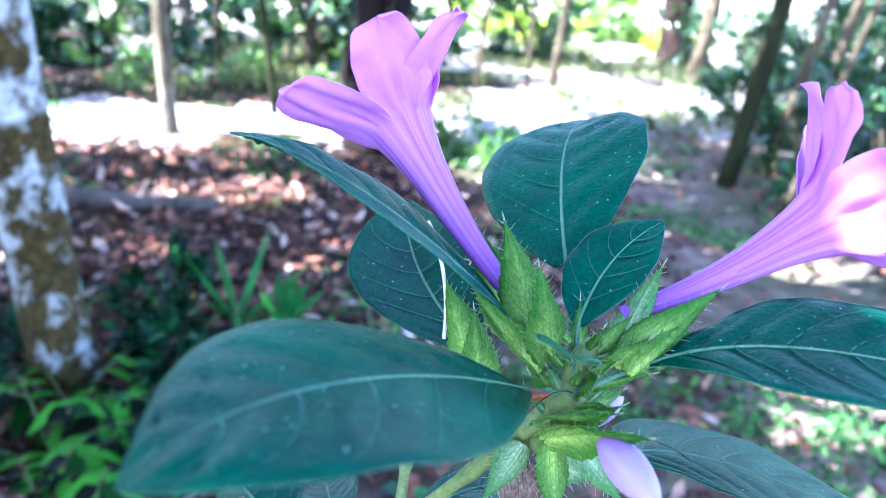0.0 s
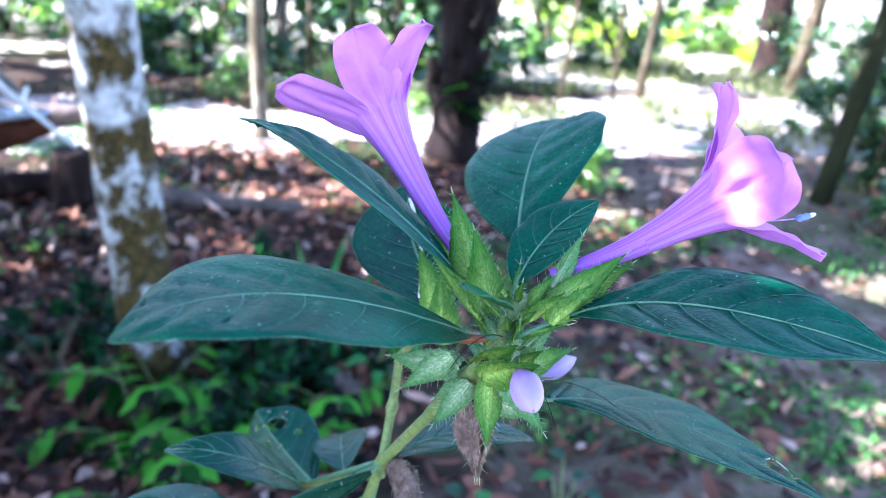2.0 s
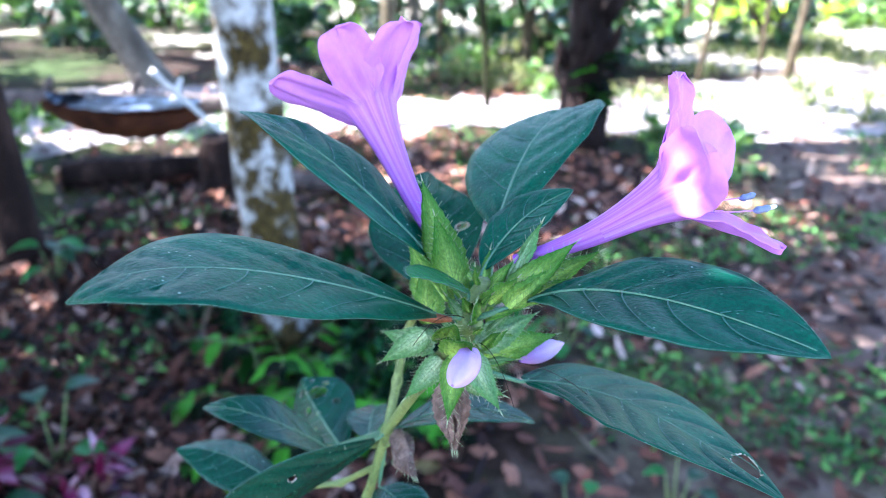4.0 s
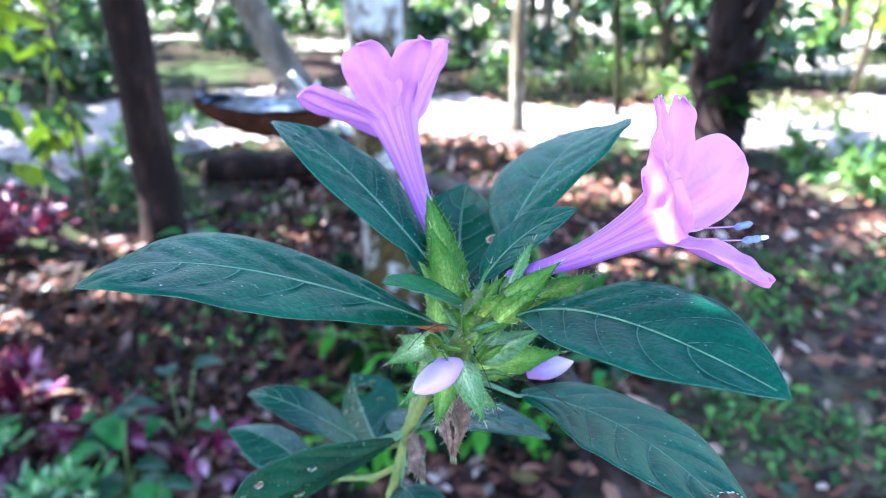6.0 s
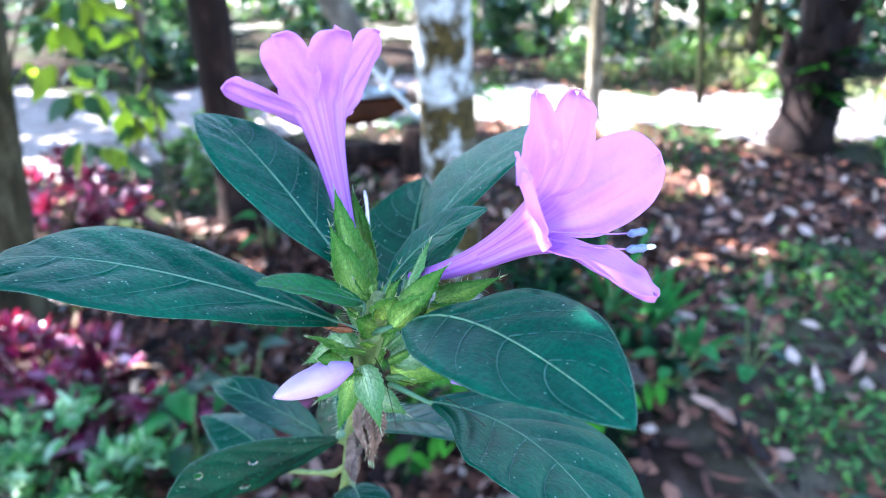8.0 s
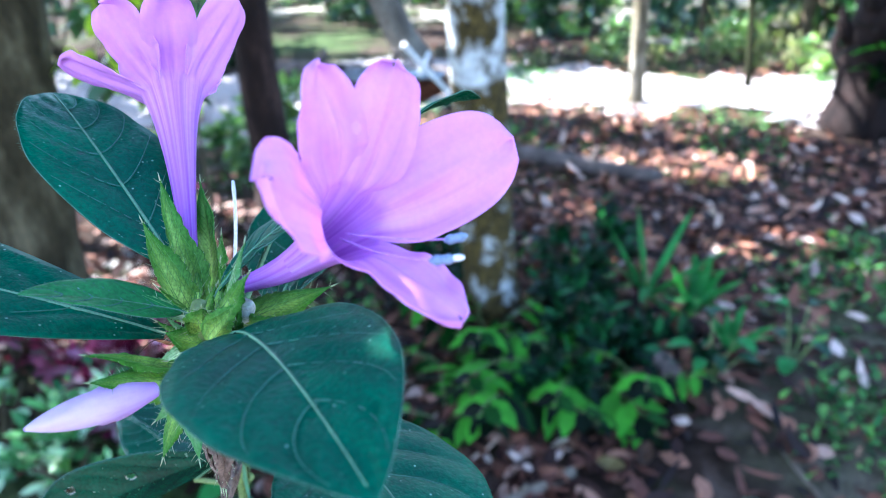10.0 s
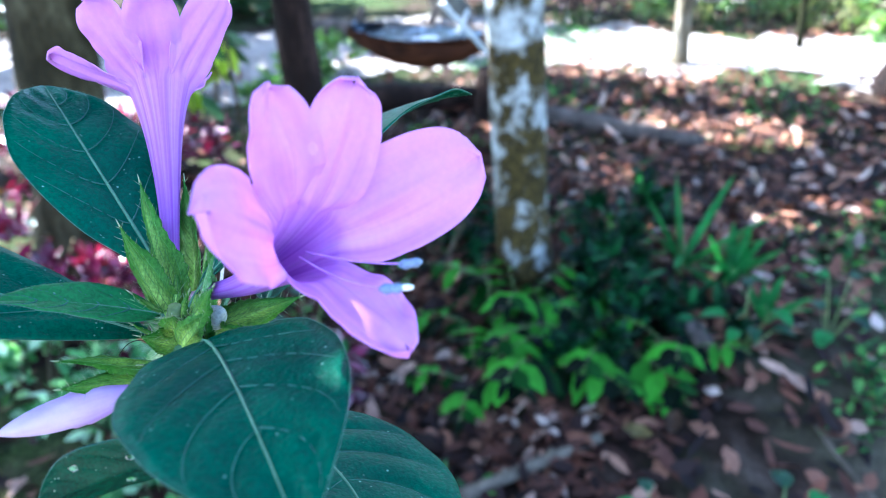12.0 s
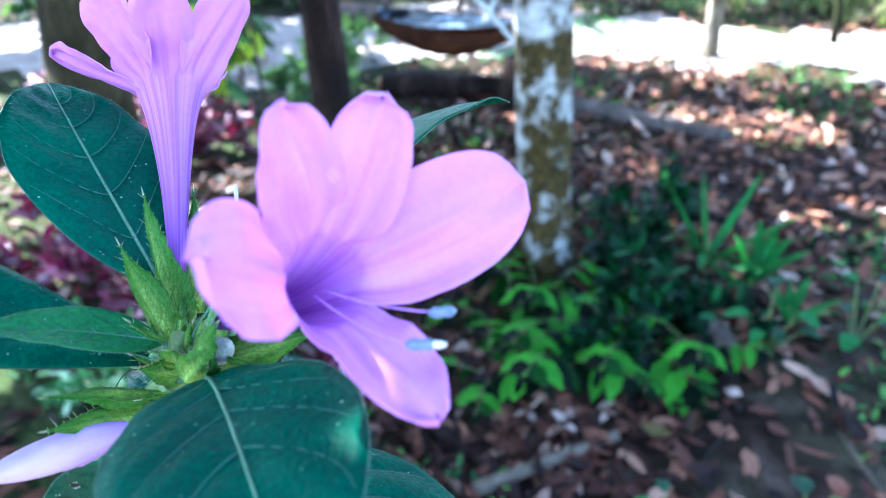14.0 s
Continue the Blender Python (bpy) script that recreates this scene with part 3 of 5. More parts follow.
# The crowns lie above the view, sized and shifted to throw the wanted shade.
tree("lichen_tree", (-1.40, 2.33), (-0.045, -0.035), 7.4, 0.235, M_TREE_WHITE, "slender tree with whitish lichen bark and dark mossy foot", 7.2, 2.6, 2600, 11, wob=0.10, size=0.3)
tree("thin_tree", (-2.66, 5.90), (-0.02, -0.01), 8.0, 0.135, M_BARK_THIN, "thin brown tree in the sunlit clearing", 8.0, 2.4, 2300, 12, size=0.3)
dark_tree = tree("dark_tree", (-3.15, 2.42), (-0.01, -0.012), 6.6, 0.235, M_BARK_DARK, "dark brown tree trunk beside the clearing", 6.4, 2.4, 2600, 13, size=0.3, shift=(-1.5, 1.0))
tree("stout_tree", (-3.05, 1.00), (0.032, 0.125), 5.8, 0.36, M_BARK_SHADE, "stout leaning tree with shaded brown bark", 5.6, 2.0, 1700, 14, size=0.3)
tree("leaning_tree", (-5.8, 6.25), (-0.36, -0.30), 4.0, 0.36, M_BARK_PALE, "pale grey tree leaning behind the scrap trough", 3.6, 1.0, 300, 15)
tree("far_tree", (3.5, 15.0), (-0.1, 0.0), 8.0, 0.6, M_BARK_DARK, "thick dark tree at the back of the clearing", 8.0, 2.0, 700, 16)
tree("far_tree", (3.3, 12.4), (0.06, 0.0), 7.0, 0.24, M_BARK_BROWN, "slim brown tree at the back of the clearing", 7.0, 1.3, 400, 17)
tree("far_tree", (-2.6, 10.1), (0.03, 0.0), 7.0, 0.17, M_BARK_BROWN, "slim brown tree among the far bushes", 7.0, 1.3, 400, 18)
tree("far_tree", (-4.6, 10.6), (0.02, 0.0), 7.0, 0.20, M_BARK_PALE, "pale tree among the far bushes", 7.0, 1.3, 400, 19)
tree("far_tree", (-6.3, 9.2), (-0.02, 0.0), 7.0, 0.15, M_BARK_PALE, "pale tree among the far bushes", 7.0, 1.3, 400, 20)
tree("far_tree", (0.9, 11.0), (0.03, 0.0), 7.0, 0.12, M_BARK_BROWN, "slim brown tree at the back of the clearing", 7.0, 1.3, 400, 21)
tree("far_tree", (-1.6, 11.8), (-0.03, 0.0), 7.0, 0.22, M_BARK_PALE, "pale tree among the far bushes", 7.0, 1.3, 400, 22)


def cane(name, base, lean, height, diam, mat, label, seed):
    root = thing(name, (base[0], base[1], 0), label, "stem", "bare stems")
    bm = bmesh.new()
    n = 22
    pts = [(base[0] + lean[0] * z, base[1] + lean[1] * z + 0.02 * math.sin(z * 2 + seed), z) for z in [height * i / (n - 1) - 0.05 for i in range(n)]]
    tube(bm, pts, [diam / 2 * (1.0 if i % 4 else 1.14) * (1 - 0.3 * i / n) for i in range(n)], 10, 0.06)
    part("stem", bm, mat, root)
    bm = bmesh.new()
    for j in range(3):
        p = Vector(pts[12 + 3 * j])
        tube(bm, lerp_pts(p, p + Vector((math.cos(seed + j * 2), math.sin(seed + j * 2), 0.6)) * 0.5, 4), [diam * 0.15, diam * 0.12, diam * 0.09, diam * 0.04], 6)
    part("twig", bm, mat, root)
    return root


cane("bamboo_cane", (-2.11, 7.05), (-0.09, -0.03), 5.0, 0.065, M_BAMBOO, "thin greenish bare pole of a sapling", 1)
cane("bamboo_cane", (2.2, 6.25), (0.06, 0.02), 5.5, 0.16, M_BAMBOO, "mossy green cane leaning in the shade", 2)
cane("bamboo_cane", (2.75, 6.9), (0.10, 0.0), 5.0, 0.09, M_BARK_BROWN, "thin brown stem leaning in the shade", 3)
cane("bamboo_cane", (3.4, 7.9), (0.13, 0.0), 5.0, 0.12, M_BARK_BROWN, "thin brown stem leaning in the shade", 4)
cane("bamboo_cane", (2.45, 5.6), (0.16, 0.0), 4.0, 0.05, M_BARK_BROWN, "thin brown stem leaning in the shade", 5)
cane("hanging_vine", (-4.22, 2.31), (0.09, 0.18), 3.0, 0.04, M_STICK, "thin brown woody vine hanging to the path", 6)
cane("bamboo_cane", (-0.2, 9.6), (0.05, 0.0), 5.0, 0.07, M_BARK_BROWN, "thin brown stem at the clearing's edge", 7)
cane("bamboo_cane", (0.5, 10.2), (-0.04, 0.0), 5.0, 0.06, M_BARK_BROWN, "thin brown stem at the clearing's edge", 8)
cane("bamboo_cane", (-3.6, 9.3), (0.02, 0.0), 5.0, 0.08, M_BARK_BROWN, "thin brown stem at the clearing's edge", 9)

# unseen trees added outside the view so that their crowns shade the foreground
for i, (x, y, z, r) in enumerate(((-5.9, -2.3, 7.0, 1.75), (-4.0, -1.8, 7.0, 1.75), (-6.7, 0.6, 7.0, 1.7), (-5.2, -0.5, 6.0, 1.75), (-4.0, -0.25, 4.2, 1.5), (-1.35, -0.48, 3.5, 1.3), (-5.2, 0.7, 4.4, 1.5), (-3.0, 0.35, 4.8, 1.2), (-6.6, 1.2, 4.2, 1.0))):
    tree("shade_tree", (x, y), (0, 0), z - 0.4, 0.24, M_BARK_BROWN, "broad leafy tree added unseen to shade the flowering shrub", z, r, 3000 if i == 5 else (1300 if i in (4, 6) else (1750 if i == 7 else 1050)), 40 + i, size=0.26)


# Made-up trees, added only for the shade they cast.
tree("far_shade_tree", (-12.0, 5.2), (0, 0), 8.6, 0.26, M_BARK_BROWN, "tall thin-leaved tree added beyond the path for shade", 9.0, 2.8, 2300, 60, size=0.32)
tree("far_shade_tree", (-10.7, 0.2), (0, 0), 6.6, 0.26, M_BARK_BROWN, "broad leafy tree added beyond the path for shade", 7.0, 2.5, 2500, 61, size=0.3)
tree("shade_tree", (-7.6, 0.8), (0, 0), 6.4, 0.24, M_BARK_BROWN, "broad leafy tree added unseen to shade the flowering shrub", 6.8, 1.8, 1600, 50, size=0.28, shift=(-0.2, 1.4))
tree("far_shade_tree", (-12.4, 2.8), (0, 0), 6.8, 0.26, M_BARK_BROWN, "broad leafy tree added beyond the path for shade", 7.0, 2.7, 2500, 62, size=0.3)


def palm(base, lean):
    root = thing("young_palm", (base[0], base[1], 0), "dark fibrous palm trunk with a fern growing on it", "palm", "trees of the clearing")
    bm = bmesh.new()
    pts = [(base[0] + lean[0] * z, base[1] + lean[1] * z, z) for z in [-0.05 + 0.16 * i for i in range(28)]]
    tube(bm, pts, [0.178 * (1.35 - 0.35 * min(1, i / 5)) * (1 + 0.09 * (i % 2)) for i in range(28)], 18, 0.3)
    part("trunk", bm, M_PALM, root)
    rng = random.Random(3)
    for j in range(26):
        z = rng.uniform(0.1, 1.7)
        a = rng.uniform(0, 6.28)
        c = Vector((base[0] + lean[0] * z, base[1] + lean[1] * z, z))
        o = Vector((math.cos(a), math.sin(a), 0))
        bm = bmesh.new()
        tube(bm, lerp_pts(c + o * 0.17, c + o * 0.27 + Vector((0, 0, 0.24)), 5, tuple(o * 0.03)), [0.05, 0.05, 0.04, 0.028, 0.01], 7, 0.2)
        part("leaf_base", bm, M_PALM, root)
    for j in range(5):
        a = -0.4 + 0.65 * j
        bm = bmesh.new()
        s = Vector((base[0] + lean[0] * 1.1, base[1] + lean[1] * 1.1, 1.1))
        tube(bm, lerp_pts(s, s + Vector((math.cos(a) * 1.3, math.sin(a) * 0.6, 0.9)), 6, (0, 0, 0.15)), [0.035, 0.03, 0.026, 0.022, 0.018, 0.012], 7)
        part("frond_stalk", bm, M_PALM, root)
    v, f = [], []
    for j in range(40):
        a = rng.uniform(-2.4, 0.4)
        c = Vector((base[0] + lean[0] * 0.5 + 0.1, base[1] - 0.2, rng.uniform(0.35, 0.75)))
        leaf_shape(v, f, c, Vector((math.cos(a), math.sin(a), rng.uniform(-0.3, 1.0))), Vector((0, -0.3, 1)), rng.uniform(0.22, 0.4), 0.045, 0.4)
    raw("fern_tuft", v, f, M_FERN, root)
    # crown fronds above the view
    v, f = [], []
    for j in range(9):
        a = j * 0.7
        s = Vector(pts[-1])
        for q in range(30):
            k = q / 29
            c = s + Vector((math.cos(a), math.sin(a), 0.7 - 0.9 * k)) * (1.6 * k)
            for sg in (-1, 1):
                leaf_shape(v, f, c, Vector((-math.sin(a) * sg + math.cos(a) * 0.6, math.cos(a) * sg + math.sin(a) * 0.6, -0.3)), Vector((0, 0, 1)), 0.4 * (1.1 - k), 0.035)
    raw("frond", v, f, M_CROWN, root)


palm((-0.92, 6.15), (-0.02, 0.0))


# ---------------------------------------------------------------- bushes
def bush(name, place, radius, height, count, size, mat, label, seed, group="undergrowth", stems=5, aspect=0.42):
    root = thing(name, (place[0], place[1], 0), label, "bush", group)
    rng = random.Random(seed)
    for j in range(stems):
        a = rng.uniform(0, 6.28)
        bm = bmesh.new()
        e = Vector((place[0] + math.cos(a) * radius * 0.6, place[1] + math.sin(a) * radius * 0.6, height * rng.uniform(0.55, 0.95)))
        tube(bm, lerp_pts((place[0], place[1], -0.04), e, 6, (0, 0, height * 0.06)), [0.012 * height + 0.006 - 0.001 * i for i in range(6)], 6)
        part("branch", bm, M_BARK_BROWN, root)
    verts, faces = [], []
    clumps = [Vector((place[0], place[1], 0)) + Vector((rng.gauss(0, 0.5) * radius, rng.gauss(0, 0.5) * radius, height * rng.uniform(0.08, 1.0))) for _ in range(max(7, count // 30))]
    for i in range(count):
        c = clumps[i % len(clumps)]
        p = c + rand_dir(rng) * abs(rng.gauss(0, 0.2 * radius))
        if p.z < 0.02:
            p.z = 0.02 + rng.random() * 0.05
        d = (p - Vector((place[0], place[1], height * 0.3))).normalized() + rand_dir(rng) * 0.9
        leaf_shape(verts, faces, p, d, rand_dir(rng, 1.3), size * rng.uniform(0.6, 1.3), size * aspect * rng.uniform(0.7, 1.3), 0.25)
    raw("leaves", verts, faces, mat, root)
    return root


rb = random.Random(77)
for i in range(11):
    x = -9.5 + i * 1.0 + rb.uniform(-0.3, 0.3)
    bush("far_bush", (x, 11.2 + rb.uniform(-1.2, 2.6) - 0.12 * abs(x + 2)), rb.uniform(0.8, 1.3), rb.uniform(1.3, 2.4), 620, rb.uniform(0.2, 0.34), M_BUSH if i % 3 else M_BRIGHT, "dark green bush at the edge of the clearing", 100 + i)
for i in range(8):
    x = 2.6 + i * 1.1
    y = 16.5 + rb.uniform(-2.2, 3.5) + 0.3 * i - (7.5 if i in (3, 5) else 0)
    bush("leafy_bush", (x, y), rb.uniform(0.6, 1.0), rb.uniform(1.2, 2.2), 480, rb.uniform(0.14, 0.24), M_BUSH if i % 3 else M_BRIGHT, "bright green leafy bush in broken sun", 140 + i)
for i, (x, y, r, h) in enumerate(((3.3, 6.9, 0.6, 1.1), (2.75, 6.0, 0.4, 0.9), (3.2, 5.6, 0.45, 1.0), (2.6, 7.2, 0.4, 0.8), (4.2, 7.6, 0.8, 1.6), (3.9, 9.2, 0.8, 1.5), (5.2, 8.4, 0.9, 1.8), (5.0, 10.4, 0.9, 1.6), (4.4, 12.5, 0.9, 1.5), (3.2, 9.3, 0.5, 1.1), (3.75, 8.4, 0.5, 1.2), (4.4, 8.9, 0.6, 1.3), (4.9, 9.8, 0.7, 1.4), (3.8, 10.6, 0.6, 1.2))):
    bush("leafy_bush", (x, y), r, h, 520, 0.15, M_BUSH, "dark green leafy bush among the canes", 300 + i)
for i in range(7):
    x = -0.8 + i * 0.8
    bush("sunny_bush", (x + rb.uniform(-.3, .3), 17.5 + rb.uniform(-1.5, 4)), rb.uniform(0.7, 1.1), rb.uniform(0.5, 1.1), 450, 0.2, M_BRIGHT if i % 2 else M_YELLOW, "yellow-green bush in full sun", 170 + i)
for i in range(9):
    a = radians(36 + i * 6.2)
    r = 13.0 + rb.uniform(-1, 3.5)
    bush("far_bush", (-math.sin(a) * r, math.cos(a) * r), rb.uniform(0.8, 1.3), rb.uniform(1.0, 2.0), 480, rb.uniform(0.18, 0.3), M_BUSH if i % 3 else M_BRIGHT, "dark green bush beyond the path", 200 + i)
for i, (x, y, r, h) in enumerate(((-9.6, 3.6, 0.9, 1.5), (-10.4, 4.9, 1.0, 1.7), (-10.2, 6.4, 0.9, 1.4), (-8.9, 2.4, 0.8, 1.3), (-9.6, 8.0, 0.9, 1.4), (-8.2, 5.5, 0.5, 0.8), (-8.4, 7.7, 0.7, 0.9), (-5.5, 8.6, 0.5, 0.6), (-7.9, 4.4, 0.4, 0.5))):
    bush("far_bush", (x, y), r, h, 520, 0.2, M_BUSH, "dark green bush beyond the path", 220 + i)
for i, (x, y, r, h) in enumerate(((-0.1, 6.6, 0.4, 0.22), (0.25, 5.9, 0.35, 0.2), (-1.55, 7.9, 0.4, 0.4), (-3.9, 7.9, 0.5, 0.5), (-2.9, 8.3, 0.5, 0.4), (-4.2, 2.9, 0.3, 0.3), (-4.7, 3.6, 0.35, 0.3))):
    bush("low_bush", (x, y), r, h, 320, 0.1, M_BRIGHT, "low light green herb patch", 230 + i, stems=4)
for i, (x, y, r, h, n) in enumerate(((-2.02, 0.98, 0.22, 0.27, 300), (-2.62, 0.72, 0.26, 0.36, 300), (-1.78, 1.16, 0.15, 0.20, 110), (-2.32, 0.84, 0.20, 0.30, 220), (-1.46, 1.28, 0.13, 0.13, 45), (-3.75, 1.62, 0.30, 0.42, 330), (-4.15, 1.85, 0.30, 0.40, 280), (-4.3, 1.25, 0.34, 0.40, 260))):
    bush("crimson_shrub", (x, y), r, h, n, 0.10, M_RED, "ornamental shrub with crimson leaves, pale pink ones painted as sunlit", 250 + i, "crimson shrubs", aspect=0.36)
for i, (x, y, r, h) in enumerate(((-1.76, 0.62, 0.22, 0.27), (-1.55, 0.78, 0.16, 0.18), (-2.05, 0.50, 0.22, 0.32), (-1.35, 0.58, 0.16, 0.16))):
    bush("pale_herb", (x, y), r, h, 330, 0.065, M_COVER2, "pale green small-leaved herb clump", 270 + i, "pale herbs")
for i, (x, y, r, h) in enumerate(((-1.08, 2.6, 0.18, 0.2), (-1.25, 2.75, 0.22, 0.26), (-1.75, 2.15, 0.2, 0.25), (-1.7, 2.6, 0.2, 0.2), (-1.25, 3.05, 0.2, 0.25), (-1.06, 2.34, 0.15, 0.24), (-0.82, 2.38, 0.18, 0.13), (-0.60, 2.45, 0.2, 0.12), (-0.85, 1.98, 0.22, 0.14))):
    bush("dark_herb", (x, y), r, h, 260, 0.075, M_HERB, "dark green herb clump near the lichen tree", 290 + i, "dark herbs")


def leaf_spray(parent, start, end, count, seed, mats, size=0.15, name="leaf"):
    """A thin twig with drooping leaves: the twig and its leaves are parts of the parent."""
    rng = random.Random(seed)
    start, end = Vector(start), Vector(end)
    bm = bmesh.new()
    tube(bm, lerp_pts(start, end, 6, (0, 0, 0.05)), [0.006, 0.005, 0.004, 0.003, 0.0025, 0.002], 5)
    part("twig", bm, M_BARK_BROWN, parent)
    for g, mat in enumerate(mats):
        for q in range(count):
            v, f = [], []
            p = start.lerp(end, 0.2 + 0.8 * rng.random()) + Vector((0, 0, 0.03))
            leaf_shape(v, f, p, Vector((rng.gauss(0, 0.6), rng.gauss(0, 0.6), -0.8)), rand_dir(rng), size * rng.uniform(0.7, 1.25), size * 0.45 * rng.uniform(0.8, 1.2), 0.1)
            raw(name, v, f, mat, parent)


def sapling():
    root = thing("sapling", (-2.62, 1.70, 0), "slender sapling with drooping yellow-green leaves", "sapling", "undergrowth")
    rng = random.Random(9)
    bm = bmesh.new()
    tube(bm, lerp_pts((-2.62, 1.70, -0.05), (-2.52, 1.6, 2.3), 10, (0.06, 0, 0)), [0.011 - 0.0008 * i for i in range(10)], 8)
    part("stem", bm, M_BARK_BROWN, root)
    for j in range(13):
        z = 0.72 + 0.09 * j
        a = rng.uniform(2.6, 4.9)
        r = rng.uniform(0.3, 0.55)
        s0 = (-2.57, 1.65, z)
        leaf_spray(root, s0, (s0[0] + math.cos(a) * r, s0[1] + math.sin(a) * r, z + 0.06), 5, 500 + j, (M_YELLOW, M_BUSH) if j % 2 else (M_BUSH, M_YELLOW))


sapling()


def broad_herb(place, seed, n, size, label):
    """A low herb with a few broad rounded leaves on thin stalks."""
    root = thing("broad_herb", (place[0], place[1], 0), label, "plant", "broad-leaved herbs")
    rng = random.Random(seed)
    for j in range(n):
        a = 2.4 * j + rng.uniform(-0.4, 0.4)
        o = Vector((math.cos(a), math.sin(a), 0))
        sd = Vector((-o.y, o.x, 0))
        foot = Vector((place[0], place[1], -0.02))
        top = foot + o * rng.uniform(0.03, 0.10) + Vector((0, 0, rng.uniform(0.10, 0.30)))
        bm = bmesh.new()
        tube(bm, lerp_pts(foot, top, 4), [0.004, 0.0035, 0.003, 0.002], 6)
        part("stalk", bm, M_STEM, root)
        bm = bmesh.new()
        rows = []
        ln = size * rng.uniform(0.8, 1.2)
        for i in range(9):
            k = i / 8
            w = ln * 0.34 * math.sin(math.pi * (0.05 + 0.93 * k ** 0.85)) ** 0.75
            c = top + o * (ln * k) + Vector((0, 0, ln * (0.25 * k - 0.5 * k * k)))
            rows.append([bm.verts.new(c + sd * (w * u) + Vector((0, 0, 0.25 * w * abs(u)))) for u in (-1, -0.5, 0, 0.5, 1)])
        for r0, r1 in zip(rows, rows[1:]):
            for q in range(4):
                bm.faces.new((r0[q], r0[q + 1], r1[q + 1], r1[q]))
        bmesh.ops.solidify(bm, geom=bm.faces[:], thickness=0.0008)
        part("leaf", bm, M_BLUEGREEN if j % 2 else M_BLADE, root)
    return root


M_BLUEGREEN = mottled("blue_green_leaf", [(0.3, (0.006, 0.045, 0.018)), (0.7, (0.030, 0.12, 0.045))], 25, 0.38, 120, 0.2, 0.003, 0.5)
for i, (x, y, n, sz) in enumerate(((-1.72, 1.10, 7, 0.13), (-1.50, 1.02, 6, 0.11), (-1.62, 1.32, 5, 0.10), (-1.30, 0.95, 6, 0.10), (-2.75, 2.30, 6, 0.13), (0.05, 1.62, 7, 0.07), (-0.25, 1.50, 6, 0.06), (0.30, 1.90, 6, 0.07), (-0.45, 2.45, 6, 0.08), (-0.25, 2.75, 6, 0.08))):
    broad_herb((x, y), 700 + i, n, sz, "low herb with broad bluish green leaves in the litter")


for j, (dx, dy, z) in enumerate(((0.30, -0.25, 1.72), (-0.35, -0.30, 1.62), (0.45, 0.05, 1.80), (-0.1, -0.4, 1.85))):
    leaf_spray(dark_tree, (-3.17, 2.39, z - 0.05), (-3.17 + dx, 2.39 + dy, z), 8, 540 + j, (M_BUSH,), 0.16)


# ---------------------------------------------------------------- ferns and lance-leaved plants
def fern(place, seed, fronds=8, length=0.3):
    root = thing("fern", (place[0], place[1], 0), "bright green fern growing at the foot of the lichen tree", "fern", "ferns by the tree")
    rng = random.Random(seed)
    for j in range(fronds):
        a = 2 * math.pi * j / fronds + rng.uniform(-0.3, 0.3)
        ln = length * rng.uniform(0.75, 1.2)
        out = Vector((math.cos(a), math.sin(a), 0))
        side = Vector((-math.sin(a), math.cos(a), 0))
        s = Vector((place[0], place[1], 0.0))
        rise = rng.uniform(0.7, 1.5)
        v, f = [], []
        n = 6
        pts = []
        for q in range(n + 1):
            k = q / n
            pts.append(s + out * (ln * k) + Vector((0, 0, ln * (rise * k - 0.75 * k * k))))
        for q in range(2, n + 1):
            k = q / n
            size = ln * 0.34 * math.sin(math.pi * min(1, 0.18 + 0.8 * k)) + 0.008
            for sg in (-1, 1):
                leaf_shape(v, f, pts[q], side * sg + out * 0.55 + Vector((0, 0, -0.15)), Vector((0, 0, 1)) + out * 0.1, size * 1.15, ln * 0.17, 0.3, 0.12)
        leaf_shape(v, f, pts[-1], out - Vector((0, 0, 0.4)), Vector((0, 0, 1)), ln * 0.16, ln * 0.08)
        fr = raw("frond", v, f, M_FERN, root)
        bm = bmesh.new()
        tube(bm, pts, [0.0028 - 0.0003 * i for i in range(n + 1)], 5)
        part("rachis", bm, M_STEM, fr)
    return root


rf = random.Random(5)
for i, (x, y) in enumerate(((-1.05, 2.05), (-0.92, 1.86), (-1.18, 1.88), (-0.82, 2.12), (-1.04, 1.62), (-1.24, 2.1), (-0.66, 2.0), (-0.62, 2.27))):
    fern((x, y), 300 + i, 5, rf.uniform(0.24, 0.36))


